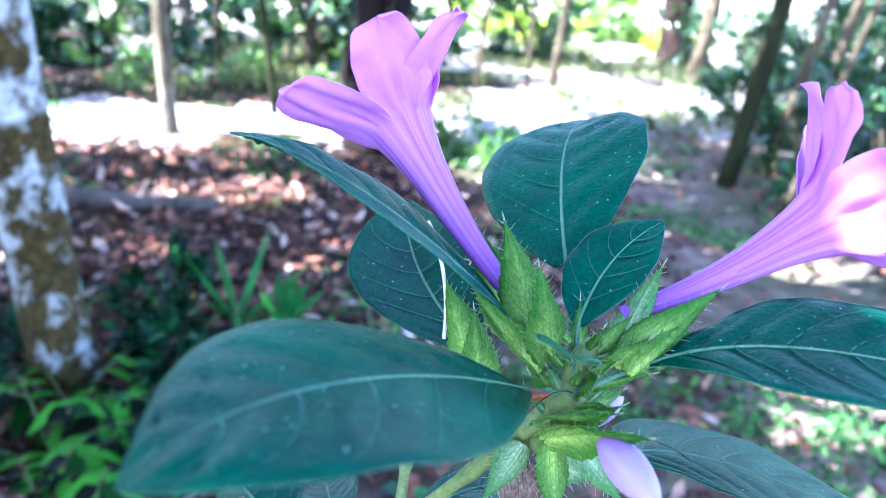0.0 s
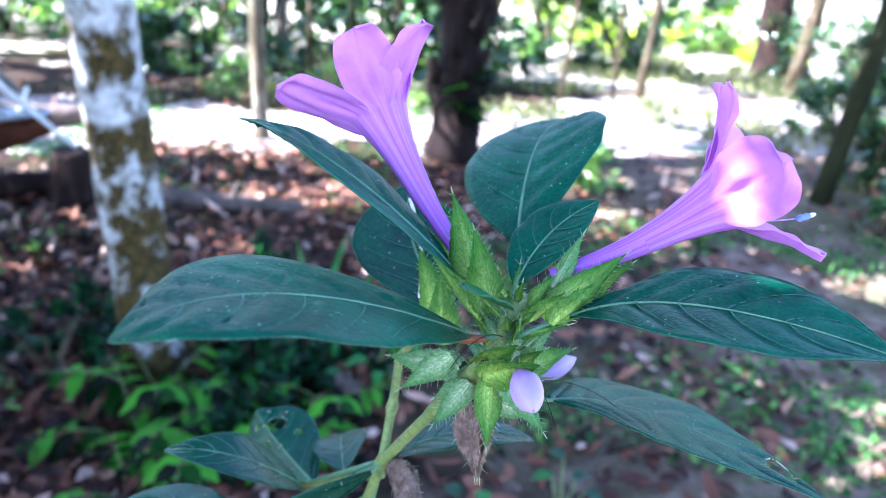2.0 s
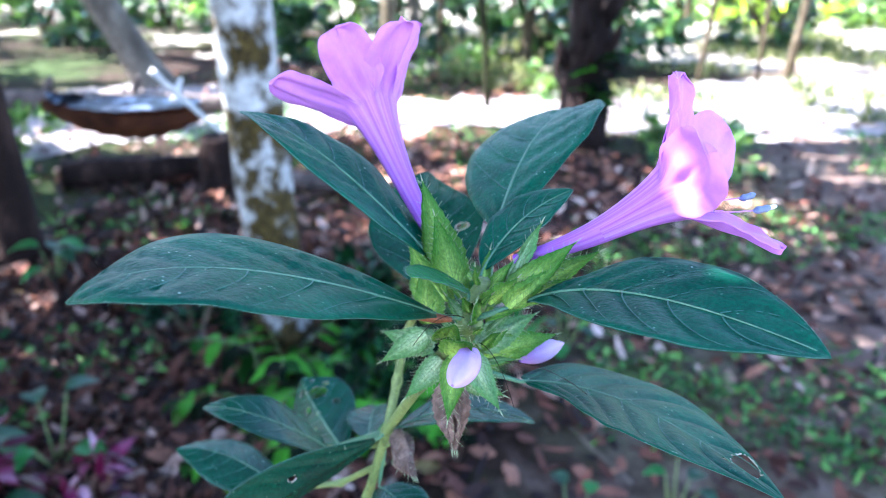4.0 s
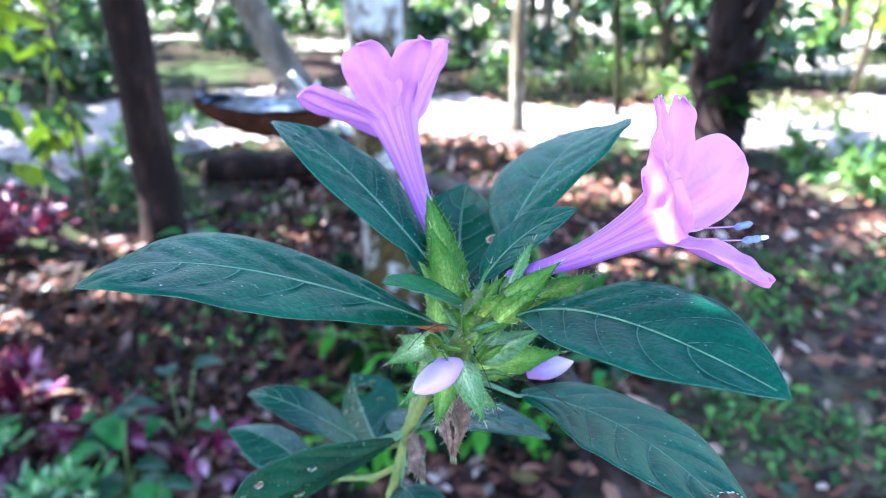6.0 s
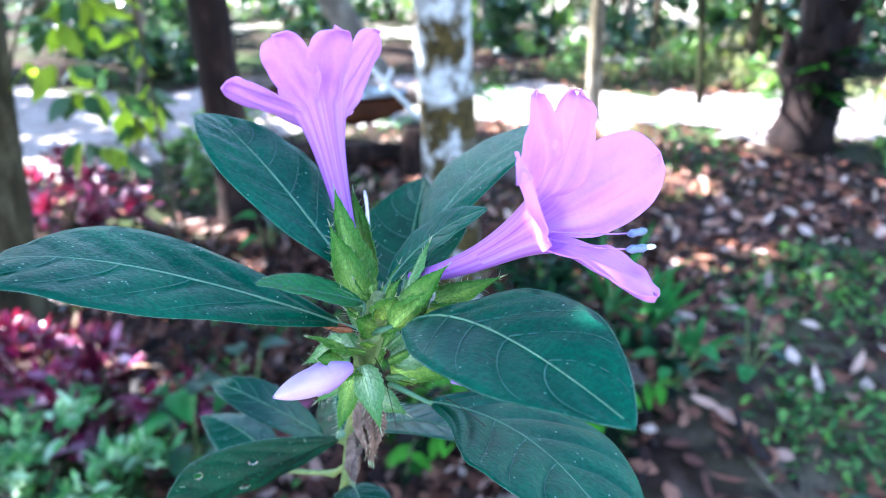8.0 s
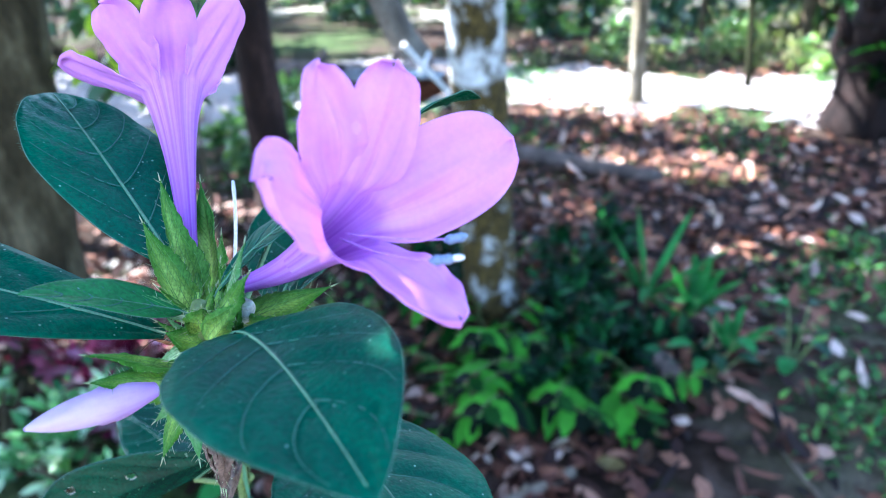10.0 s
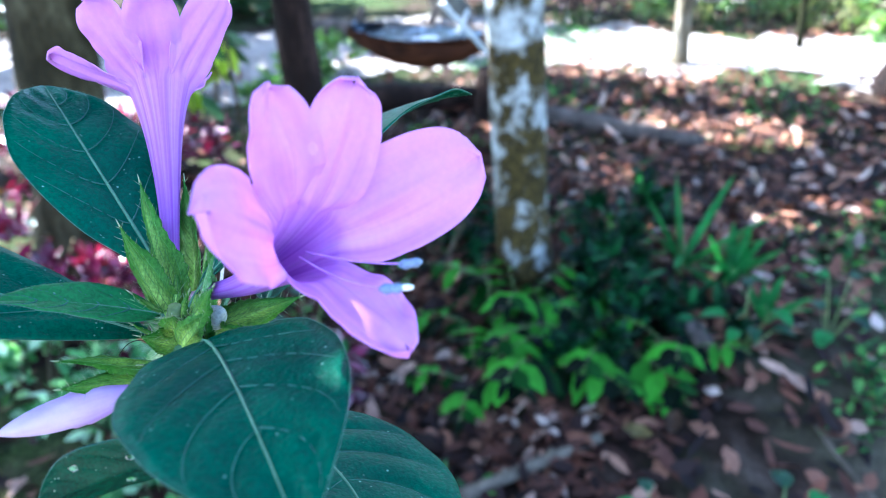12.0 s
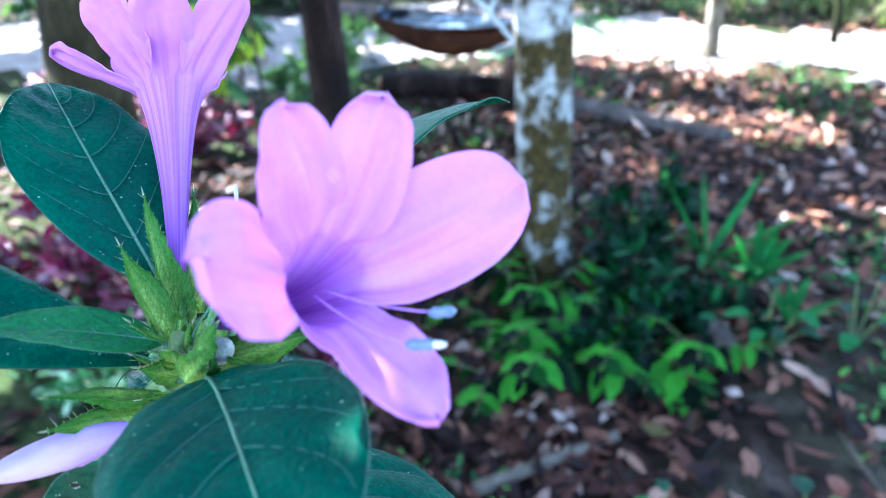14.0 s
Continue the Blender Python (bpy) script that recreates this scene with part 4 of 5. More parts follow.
def lance_plant(place, seed, n, length, label, fan=()):
    root = thing("lance_plant", (place[0], place[1], 0), label, "plant", "lance-leaved plants")
    rng = random.Random(seed)
    h = length * 0.35
    bm = bmesh.new()
    tube(bm, lerp_pts((place[0], place[1], -0.03), (place[0], place[1], h + 0.05), 5), [0.011, 0.01, 0.009, 0.008, 0.006], 8)
    part("stem", bm, M_STEM, root)
    for j in range(n):
        a = 2.4 * j + rng.uniform(-0.3, 0.3)
        out = Vector((math.cos(a), math.sin(a), 0))
        sd = Vector((-math.sin(a), math.cos(a), 0))
        ln = length * rng.uniform(0.8, 1.15)
        rise = rng.uniform(0.9, 2.6)
        sag = 0.22
        s = Vector((place[0], place[1], h * rng.uniform(0.4, 1.0)))
        if j < len(fan):
            a, rise, ln, sag = fan[j]
            out = Vector((math.cos(a), math.sin(a), 0))
            sd = Vector((-math.sin(a), math.cos(a), 0)).lerp(Vector((0.93, 0.36, 0)), 0.55).normalized()
        bm = bmesh.new()
        rows = []
        for q in range(11):
            k = q / 10
            c = s + out * (ln * k / math.sqrt(1 + rise * rise)) + Vector((0, 0, ln * (rise * k / math.sqrt(1 + rise * rise) - sag * k * k)))
            wd = ln * (0.068 if j < len(fan) else 0.08) * math.sin(math.pi * (0.06 + 0.94 * k ** 0.8)) ** 0.8
            rows.append([bm.verts.new(c + sd * wd + Vector((0, 0, wd * 0.3))), bm.verts.new(c), bm.verts.new(c - sd * wd + Vector((0, 0, wd * 0.3)))])
        for r0, r1 in zip(rows, rows[1:]):
            for q in (0, 1):
                bm.faces.new((r0[q], r0[q + 1], r1[q + 1], r1[q]))
        bmesh.ops.solidify(bm, geom=bm.faces[:], thickness=0.0008)
        part("leaf", bm, M_BLADE, root)
    return root


# leaves of the tall one: heading, rise over run, length, sag
TALL_FAN = ((0.37, 1.05, 0.50, 0.05), (0.25, 0.62, 0.46, 0.06), (0.9, 2.6, 0.47, 0.04), (2.6, 3.0, 0.44, 0.05), (3.3, 1.7, 0.40, 0.06), (3.6, 1.0, 0.33, 0.12), (0.1, 0.25, 0.40, 0.12), (-0.5, 0.2, 0.34, 0.15), (-1.2, 0.5, 0.32, 0.2))
lance_plant((-0.87, 2.74), 15, 9, 0.40, "lance-leaved green plant rising from the leaf litter", TALL_FAN)
lance_plant((-0.66, 2.75), 6, 9, 0.3, "low lance-leaved green plant in the leaf litter")
lance_plant((-0.45, 2.6), 8, 8, 0.24, "low lance-leaved green plant in the leaf litter")

# ---------------------------------------------------------------- scrap, logs, sticks
def fallen(name, a, b, r, mat, label, category, seed, knots=2):
    root = thing(name, ((a[0] + b[0]) / 2, (a[1] + b[1]) / 2, 0), label, category)
    bm = bmesh.new()
    n = 16
    pts = lerp_pts(a, b, n)
    pts = [p + Vector((0, 0, 0.12 * r * noise.noise(Vector((seed, i * 0.5, 0))))) for i, p in enumerate(pts)]
    tube(bm, pts, [r * (1 - 0.25 * i / n) for i in range(n)], 12, 0.25, True, seed)
    part("trunk" if r > 0.03 else "stick", bm, mat, root)
    for k in range(knots):
        p = pts[4 + 5 * k]
        bm = bmesh.new()
        tube(bm, lerp_pts(p, p + Vector((0.2, 0.3, 1)).normalized() * r * 2.2, 4), [r * 0.4, r * 0.34, r * 0.3, r * 0.22], 8, 0.2)
        part("branch_stub", bm, mat, root)
    return root


fallen("fallen_log", (-2.72, 4.0, 0.06), (-1.55, 4.22, 0.05), 0.062, M_LOG, "grey-brown fallen log lying in the leaf litter", "log", 3)
fallen("fallen_branch", (-0.72, 1.22, 0.02), (-0.56, 1.70, 0.025), 0.022, M_STICK, "dry broken branch on the forest floor", "branch", 4)
fallen("fallen_branch", (-0.12, 2.24, 0.015), (0.16, 2.02, 0.015), 0.013, M_STICK, "pale dry stick on the forest floor", "branch", 5, 1)
fallen("fallen_branch", (0.02, 2.62, 0.015), (0.72, 2.15, 0.015), 0.014, M_STICK, "pale dry stick on the forest floor", "branch", 6, 1)
fallen("fallen_branch", (-2.3, 3.1, 0.02), (-1.8, 3.35, 0.02), 0.016, M_STICK, "dry stick in the leaf litter", "branch", 7, 1)
fallen("fallen_branch", (-0.62, 2.38, 0.06), (-0.50, 2.30, 0.05), 0.05, M_LOG, "short rotten log among the ferns", "log", 8, 0)
fallen("fallen_log", (-6.2, 4.4, 0.12), (-4.2, 5.6, 0.10), 0.12, M_LOG, "grey-brown old trunk lying behind the scrap trough", "log", 9, 2)
fallen("tree_stump", (-2.98, 3.86, -0.05), (-2.96, 3.84, 0.36), 0.15, M_BARK_DARK, "dark rotten stump under the scrap trough", "stump", 10, 0)
fallen("rotten_log", (-3.95, 3.40, 0.07), (-3.2, 4.02, 0.07), 0.10, M_BARK_DARK, "dark rotten log under the scrap trough", "log", 12, 0)
fallen("leaning_stick", (-3.16, 3.70, 0.60), (-3.22, 3.86, 0.72), 0.016, M_WHITEWOOD, "bleached white stick lying across the scrap trough", "stick", 13, 0)
fallen("leaning_stick", (-3.28, 3.66, 0.80), (-2.98, 3.92, 0.36), 0.019, M_WHITEWOOD, "bleached white stick leaning on the scrap trough", "stick", 11, 0)


def scrap_sheet():
    root = thing("scrap_sheet", (-3.5, 3.72, 0.2), "rusty curved metal trough, zinc lining painted with bluish glints", "scrap metal")
    a, bq = Vector((-3.90, 3.33, 0.63)), Vector((-3.16, 3.95, 0.53))
    along = (bq - a).normalized()
    across = Vector((-along.y, along.x, 0)).normalized()
    for nm, off, mat in (("rusty_hull", 0.0, M_RUST), ("zinc_lining", 0.008, M_ZINC)):
        bm = bmesh.new()
        rows = []
        for i in range(25):
            k = i / 24
            row = []
            for j in range(13):
                ang = math.pi * (j / 12)
                full = math.sin(math.pi * (0.08 + 0.84 * k)) ** 0.6
                rr = 0.24 * full - off
                p = a.lerp(bq, k) + across * (-math.cos(ang) * rr) + Vector((0, 0, -math.sin(ang) * rr * 0.95 - 0.03 * math.sin(math.pi * k) + 0.008 * math.sin(k * 50)))
                if nm == "zinc_lining":
                    p.z = max(p.z, a.z - 0.07 + 0.015 * noise.noise(Vector((k * 9, j, 0))))
                row.append(bm.verts.new(p))
            rows.append(row)
        for r0, r1 in zip(rows, rows[1:]):
            for j in range(12):
                bm.faces.new((r0[j], r0[j + 1], r1[j + 1], r1[j]))
        bmesh.ops.solidify(bm, geom=bm.faces[:], thickness=0.003)
        part(nm, bm, mat, root)


scrap_sheet()

# ---------------------------------------------------------------- leaf litter, ground cover
rl = random.Random(21)
lv, lf = [], []
for i in range(20000):
    x = rl.uniform(-6.0, 4.0)
    y = rl.uniform(0.2, 8.5)
    if i >= 12000:
        x, y = rl.uniform(-3.4, 1.2), rl.uniform(0.9, 5.6)
    far = math.hypot(x, y)
    if far > 6 and rl.random() < 0.5:
        continue
    if x > -0.3 and rl.random() < 0.45:
        continue
    if x > -1.3 and y < 2.5 and rl.random() < 0.25:
        continue
    if way_gap(x, y) < 0.5 and rl.random() < 0.6:
        continue
    p = Vector((x, y, ground_z(x, y) + rl.uniform(0.004, 0.03)))
    d = rand_dir(rl)
    d.z *= 0.25
    leaf_shape(lv, lf, p, d, Vector((rl.gauss(0, 0.35), rl.gauss(0, 0.35), 1)), rl.uniform(0.05, 0.14), rl.uniform(0.022, 0.065), rl.uniform(-0.4, 0.4), rl.uniform(-0.3, 0.4))
for i in range(11000):
    x, y = rl.uniform(-2.9, -0.5), rl.uniform(0.9, 3.4)
    if x > -1.2 and rl.random() < 0.4:
        continue
    p = Vector((x, y, ground_z(x, y) + rl.uniform(0.01, 0.035)))
    d = rand_dir(rl)
    d.z *= 0.35
    leaf_shape(lv, lf, p, d, Vector((rl.gauss(0, 0.4), rl.gauss(0, 0.4), 1)), rl.uniform(0.035, 0.10), rl.uniform(0.016, 0.045), rl.uniform(-0.4, 0.45), rl.uniform(-0.4, 0.5))
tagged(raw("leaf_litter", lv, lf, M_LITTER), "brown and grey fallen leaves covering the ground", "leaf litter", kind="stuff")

gv2, gf2 = [], []
for i in range(4200):
    k = rl.random()
    if k < 0.62:
        x, y = rl.uniform(-0.5, 3.2), 1.2 + 6.3 * rl.random() ** 1.6
    else:
        x, y = rl.uniform(-4.5, 0.5), rl.uniform(0.8, 6.5)
    if i % 7 == 0:
        x, y = rl.uniform(-1.1, 0.3), rl.uniform(1.0, 2.5)
    if noise.noise(Vector((x * 0.9, y * 0.9, 7))) < ((0.14 if y > 4.2 else -0.02) if k < 0.62 else 0.22):
        continue
    if -1.0 < x < -0.05 and 1.9 < y < 3.3 and i % 5:
        continue
    for q in range(rl.randint(5, 12)):
        p = Vector((x + rl.gauss(0, 0.06), y + rl.gauss(0, 0.06), 0))
        p.z = ground_z(p.x, p.y) + rl.uniform(0.0, 0.06)
        leaf_shape(gv2, gf2, p, Vector((rl.gauss(0, 1), rl.gauss(0, 1), rl.uniform(0.1, 1.3))), rand_dir(rl, 1.5), rl.uniform(0.025, 0.065), rl.uniform(0.011, 0.028), 0.3)
tagged(raw("ground_cover", gv2, gf2, M_GRASS), "small green weeds and grass on the forest floor", "ground cover", kind="stuff")

gv3, gf3 = [], []
for i in range(5200):
    x, y = rl.uniform(-8, 6), rl.uniform(6.5, 16)
    if noise.noise(Vector((x * 0.5, y * 0.5, 3))) < 0.0 or x < -4.5 or (-4.3 < x < -1.2 and y < 7.4):
        continue
    for q in range(4):
        p = Vector((x + rl.gauss(0, 0.1), y + rl.gauss(0, 0.1), 0))
        leaf_shape(gv3, gf3, p, Vector((rl.gauss(0, 0.5), rl.gauss(0, 0.5), 1)), rand_dir(rl, 0.3), rl.uniform(0.1, 0.22), 0.03, 0.4)
tagged(raw("far_grass", gv3, gf3, M_DRYGRASS), "rough dry green grass at the back of the clearing", "grass", kind="stuff")


def fallen_leaf(x, y, ang, length, width, mat, label):
    n = 8
    bm = bmesh.new()
    rows = []
    d = Vector((math.cos(ang), math.sin(ang), 0))
    s = Vector((-d.y, d.x, 0))
    for i in range(n + 1):
        k = i / n
        wd = width * math.sin(math.pi * (0.05 + 0.93 * k)) * (1 + 0.12 * math.sin(9 * k + ang))
        c = Vector((x, y, ground_z(x, y) + 0.03)) + d * (length * (k - 0.5)) + Vector((0, 0, 0.1 * length * (2 * k - 1) ** 2))
        rows.append([bm.verts.new(c + s * wd + Vector((0, 0, 0.4 * wd))), bm.verts.new(c), bm.verts.new(c - s * wd + Vector((0, 0, 0.3 * wd)))])
    for r0, r1 in zip(rows, rows[1:]):
        for q in (0, 1):
            bm.faces.new((r0[q], r0[q + 1], r1[q + 1], r1[q]))
    bmesh.ops.solidify(bm, geom=bm.faces[:], thickness=0.0008)
    ob = part("fallen_leaf", bm, mat)
    return tagged(ob, label, "leaf", "fallen leaves")


fallen_leaf(-0.48, 1.79, 0.4, 0.09, 0.035, M_YLEAF, "yellow dead leaf lying on the forest floor")
fallen_leaf(0.42, 3.0, 0.9, 0.24, 0.04, M_DRYLEAF, "large tan dead leaf lying on the forest floor")
fallen_leaf(1.1, 2.78, 1.9, 0.24, 0.045, M_DRYLEAF, "large tan dead leaf lying on the forest floor")
for i in range(22):
    a, r = rl.uniform(-0.9, 1.25), rl.uniform(1.5, 4.2)
    fallen_leaf(0.25 - math.sin(a) * r, 0.15 + math.cos(a) * r, rl.uniform(0, 6.28), rl.uniform(0.07, 0.13), rl.uniform(0.018, 0.034), M_DRYLEAF if i % 5 else M_YLEAF, "curled tan dead leaf lying on the forest floor" if i % 5 else "yellow dead leaf lying on the forest floor")


# Leaves added in a pale tone to paint the bright spots of a sun fleck.
M_SUNFLECK_LEAF = mottled("fallen_leaf_sunfleck", [(0.3, (0.34, 0.30, 0.26)), (0.7, (0.62, 0.58, 0.53))], 30, 0.6, 200, 0.3)
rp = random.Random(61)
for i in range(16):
    fallen_leaf(-3.02 + rp.gauss(0, 0.13), 1.36 + rp.gauss(0, 0.11), rp.uniform(0, 6.28), rp.uniform(0.05, 0.10), rp.uniform(0.016, 0.028), M_SUNFLECK_LEAF, "dead leaf painted pale to brighten a sun fleck")


# ---------------------------------------------------------------- the flowering shrub
HUB = Vector((0.1775, 0.2635, 1.570))
shrub = thing("flowering_shrub", (0.12, 0.32, 0), "shrub with lilac trumpet flowers, dark green leaves and spiny bracts", "shrub")


class Blade:
    """The surface of one leaf: a curved midrib, a width and a tilt along it."""

    def __init__(self, base, bend, tip, half, phi0, phi1, fold, power, veins=6, relief=0.0007, droop=0.0):
        self.b, self.c, self.t = Vector(base), Vector(bend), Vector(tip)
        self.half, self.phi0, self.phi1, self.fold, self.power = half, phi0, phi1, fold, power
        self.veins, self.relief, self.droop = veins, relief, droop
        self.seed = base[0] * 91 + tip[2] * 37
        self.up = 1 if self.axes(0.5)[3].z >= 0 else -1

    def axes(self, s):
        p = self.b * (1 - s) ** 2 + self.c * (2 * s * (1 - s)) + self.t * (s * s)
        d = ((self.c - self.b) * (1 - s) + (self.t - self.c) * s).normalized()
        s0 = d.cross(Vector((0, 0, 1))).normalized()
        n0 = s0.cross(d)
        a = self.phi0 + (self.phi1 - self.phi0) * s
        side = s0 * math.cos(a) + n0 * math.sin(a)
        return p, d, side, side.cross(d)

    def width(self, s):
        return self.half * max(0.0, math.sin(math.pi * min(1.0, max(0.0, s)) ** self.power)) ** 0.85

    def at(self, s, u, lift=0.0):
        p, d, side, n = self.axes(s)
        w = self.width(s)
        wave = 1 + 0.03 * noise.noise(Vector((s * 9, (1 if u > 0 else -1) * 2.0 + self.seed, 0))) * abs(u)
        q = (s / 0.9 - 0.26 * abs(u) ** 1.45) * self.veins
        puff = self.relief * (abs(math.sin(math.pi * q)) ** 0.6 - 0.6) * min(1.0, 4 * abs(u)) * min(1.0, 3.0 * (1 - abs(u))) * min(1, w / 0.008)
        rip = 0.0012 * abs(u) ** 2 * noise.noise(Vector((s * 6, u + self.seed, 5))) * min(1, w / 0.01)
        return p + side * (w * u * wave * math.cos(self.fold)) + n * (w * abs(u) * math.sin(self.fold) + self.up * (puff + lift) + rip - self.droop * w * u * u)


def leaf(bl, mat, label="", holes=(), n=40, m=7, petiole=None, vein_r=0.00020, parent=None, thick=0.0003):
    """A leaf blade with midrib, side veins and eaten holes (s, u, ds, du)."""
    if holes:
        n, m = 110, 22
    bm = bmesh.new()
    uvl = bm.loops.layers.uv.new("UVMap")
    grid = []
    for i in range(n + 1):
        s = 0.02 + 0.98 * i / n
        grid.append([bm.verts.new(bl.at(s, j / m)) for j in range(-m, m + 1)])
    for i in range(n):
        for j in range(2 * m):
            s, u = 0.02 + 0.98 * (i + 0.5) / n, (j + 0.5) / m - 1
            if any(((s - hs) / ds) ** 2 + ((u - hu) / du) ** 2 < 1 for hs, hu, ds, du in holes):
                continue
            bm.faces.new((grid[i][j], grid[i][j + 1], grid[i + 1][j + 1], grid[i + 1][j]))
    bmesh.ops.remove_doubles(bm, verts=bm.verts[:], dist=0.00002)
    bmesh.ops.delete(bm, geom=[v for v in bm.verts if not v.link_faces], context="VERTS")
    bmesh.ops.solidify(bm, geom=bm.faces[:], thickness=thick)
    ob = part("leaf", bm, mat, parent or shrub, label)
    bm = bmesh.new()
    ss = [0.97 * i / 30 for i in range(31)]
    pts = [bl.at(s, 0.0, 0.00015) for s in ss]
    rad = [(0.00024 + 0.014 * bl.half) * (1 - 0.78 * s) for s in ss]
    if petiole is not None:
        pts = lerp_pts(petiole, pts[0], 5)[:-1] + pts
        rad = [0.0010, 0.0009, 0.0008, 0.0007] + rad
    tube(bm, pts, rad, 7)
    part("midrib", bm, M_VEIN, ob, "pale green midrib")
    for k in range(1, bl.veins):
        s0 = k / bl.veins * 0.9
        for sg in (-1, 1):
            pts = []
            for i in range(12):
                u = 0.03 + 0.87 * i / 11
                s = s0 + 0.05 * (sg > 0) / bl.veins + 0.25 * u ** 1.45
                if s < 0.96:
                    pts.append(bl.at(s, sg * u, 0.00030))
            if len(pts) > 3 and bl.width(s0) > 0.002:
                bm = bmesh.new()
                tube(bm, pts, [vein_r * (1 - 0.75 * i / len(pts)) for i in range(len(pts))], 5)
                part("vein", bm, M_VEIN_SIDE, ob)
    for sg in (-1, 1):
        bm = bmesh.new()
        tube(bm, [bl.at(0.06 + 0.935 * i / 50, sg) for i in range(51)], [0.00007] * 51, 4)
        hair = random.Random(int(bl.half * 1e6) + sg)
        for i in range(110):
            k = 0.08 + 0.9 * (i + hair.random()) / 110
            p, (_, d, side, n) = bl.at(k, sg), bl.axes(k)
            q = p + (side * sg + d * hair.uniform(0.1, 0.9) + n * hair.uniform(-0.4, 0.5)).normalized() * hair.uniform(0.0003, 0.0010)
            tube(bm, (p, q), (0.00004, 0.000015), 3, cap=False)
        part("margin", bm, M_MARGIN, ob, "pale hairy leaf edge")
    for hs, hu, ds, du in holes:
        bm = bmesh.new()
        ring = [bl.at(hs + 1.03 * ds * math.cos(a), hu + 1.03 * du * math.sin(a)) for a in [2 * math.pi * i / 22 for i in range(23)]]
        tube(bm, ring, [0.00016 + 0.00010 * abs(math.sin(2.3 * i + hs * 40)) for i in range(23)], 6, cap=False)
        part("hole_rim", bm, M_RIM, ob, "pale dried rim of an insect hole")
    return ob


BIG = [
    # midrib base, bend, tip, half width, tilt at base and tip, fold, shape
    ((0.1679, 0.2637, 1.5685), (0.1313, 0.2024, 1.6138), (0.1156, 0.1893, 1.5974), 0.0215, 3.4261, 2.8851, 0.0057, 1.057),
    ((0.1912, 0.2651, 1.5778), (0.2131, 0.2608, 1.5961), (0.2613, 0.2465, 1.5905), 0.0199, -0.0237, -0.1079, 0.0761, 1.30),
    ((0.1900, 0.2723, 1.5472), (0.2185, 0.2926, 1.5437), (0.2630, 0.2594, 1.5409), 0.0267, 3.4266, 3.5011, -0.0216, 0.9269),
    ((0.1613, 0.2704, 1.5827), (0.1256, 0.2687, 1.6161), (0.0969, 0.2733, 1.6173), 0.0182, -0.2230, -0.2627, 0.0826, 0.819),
    ((0.1747, 0.2891, 1.5871), (0.1686, 0.3391, 1.6122), (0.1832, 0.3621, 1.6101), 0.0247, 3.6281, 3.4863, -0.0549, 0.9303),
    ((0.1766, 0.2718, 1.5811), (0.1811, 0.2845, 1.5956), (0.1958, 0.2922, 1.6020), 0.0104, 0.2011, -0.1471, 0.0948, 0.9796),
    ((0.1752, 0.2636, 1.5788), (0.1693, 0.2468, 1.5890), (0.1723, 0.2328, 1.5960), 0.0065, 3.4374, 3.3100, -0.1862, 0.7881),
]
HOLES = {2: ((0.875, 0.40, 0.046, 0.46), (0.84, -0.10, 0.014, 0.12))}
for i, row in enumerate(BIG):
    leaf(Blade(*row, veins=6 if i < 5 else 5, relief=0.0014 if i < 5 else 0.0007), M_LEAF if i < 6 else M_LEAF_YOUNG, "dark green leaf with fine hairs on its edge" if i < 5 else "small young green leaf", HOLES.get(i, ()), petiole=HUB if i not in (2, 4) else (HUB + Vector((0, 0.006, -0.02)) if i == 2 else HUB + Vector((0, 0.01, 0))))

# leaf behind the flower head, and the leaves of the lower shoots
leaf(Blade((0.155, 0.300, 1.555), (0.126, 0.338, 1.562), (0.128, 0.345, 1.582), 0.022, 0.25, 0.1, 0.15, 0.95), M_LEAF_SHADED, "dark green leaf behind the flower head, with a hole", ((0.42, 0.62, 0.03, 0.12),), petiole=HUB + Vector((-0.005, 0.012, -0.02)))
NODE = Vector((0.138, 0.2875, 1.501))
LOW = [
    ((0.1006, 0.3055, 1.4658), (0.0886, 0.2722, 1.5089), (0.0595, 0.2795, 1.4921), 0.0095, 0.3722, 0.2766, 0.1237, 0.60),
    ((0.1034, 0.3126, 1.4607), (0.0687, 0.3368, 1.4621), (0.0647, 0.3419, 1.4687), 0.0188, 3.5659, 3.9272, 0.4501, 0.9403),
    ((0.0865, 0.2906, 1.4500), (0.0599, 0.2891, 1.4677), (0.0393, 0.2814, 1.4623), 0.0136, 3.1667, 3.1833, 0.2793, 0.7977),
    ((0.1372, 0.2842, 1.4998), (0.0992, 0.2447, 1.4787), (0.0987, 0.2294, 1.4790), 0.0167, -1.2653, -1.2970, 0.2599, 0.9576),
    ((0.1405, 0.2890, 1.5010), (0.1620, 0.2990, 1.5180), (0.1880, 0.3080, 1.5060), 0.0120, 0.25, 0.15, 0.10, 0.95),
    ((0.1150, 0.3150, 1.4680), (0.1050, 0.3360, 1.4690), (0.1010, 0.3520, 1.4560), 0.0115, 0.30, 0.20, 0.20, 0.9),
    ((0.1330, 0.2900, 1.4700), (0.1480, 0.2830, 1.4760), (0.1560, 0.2760, 1.4620), 0.0110, 0.10, 0.10, 0.15, 0.9),
]
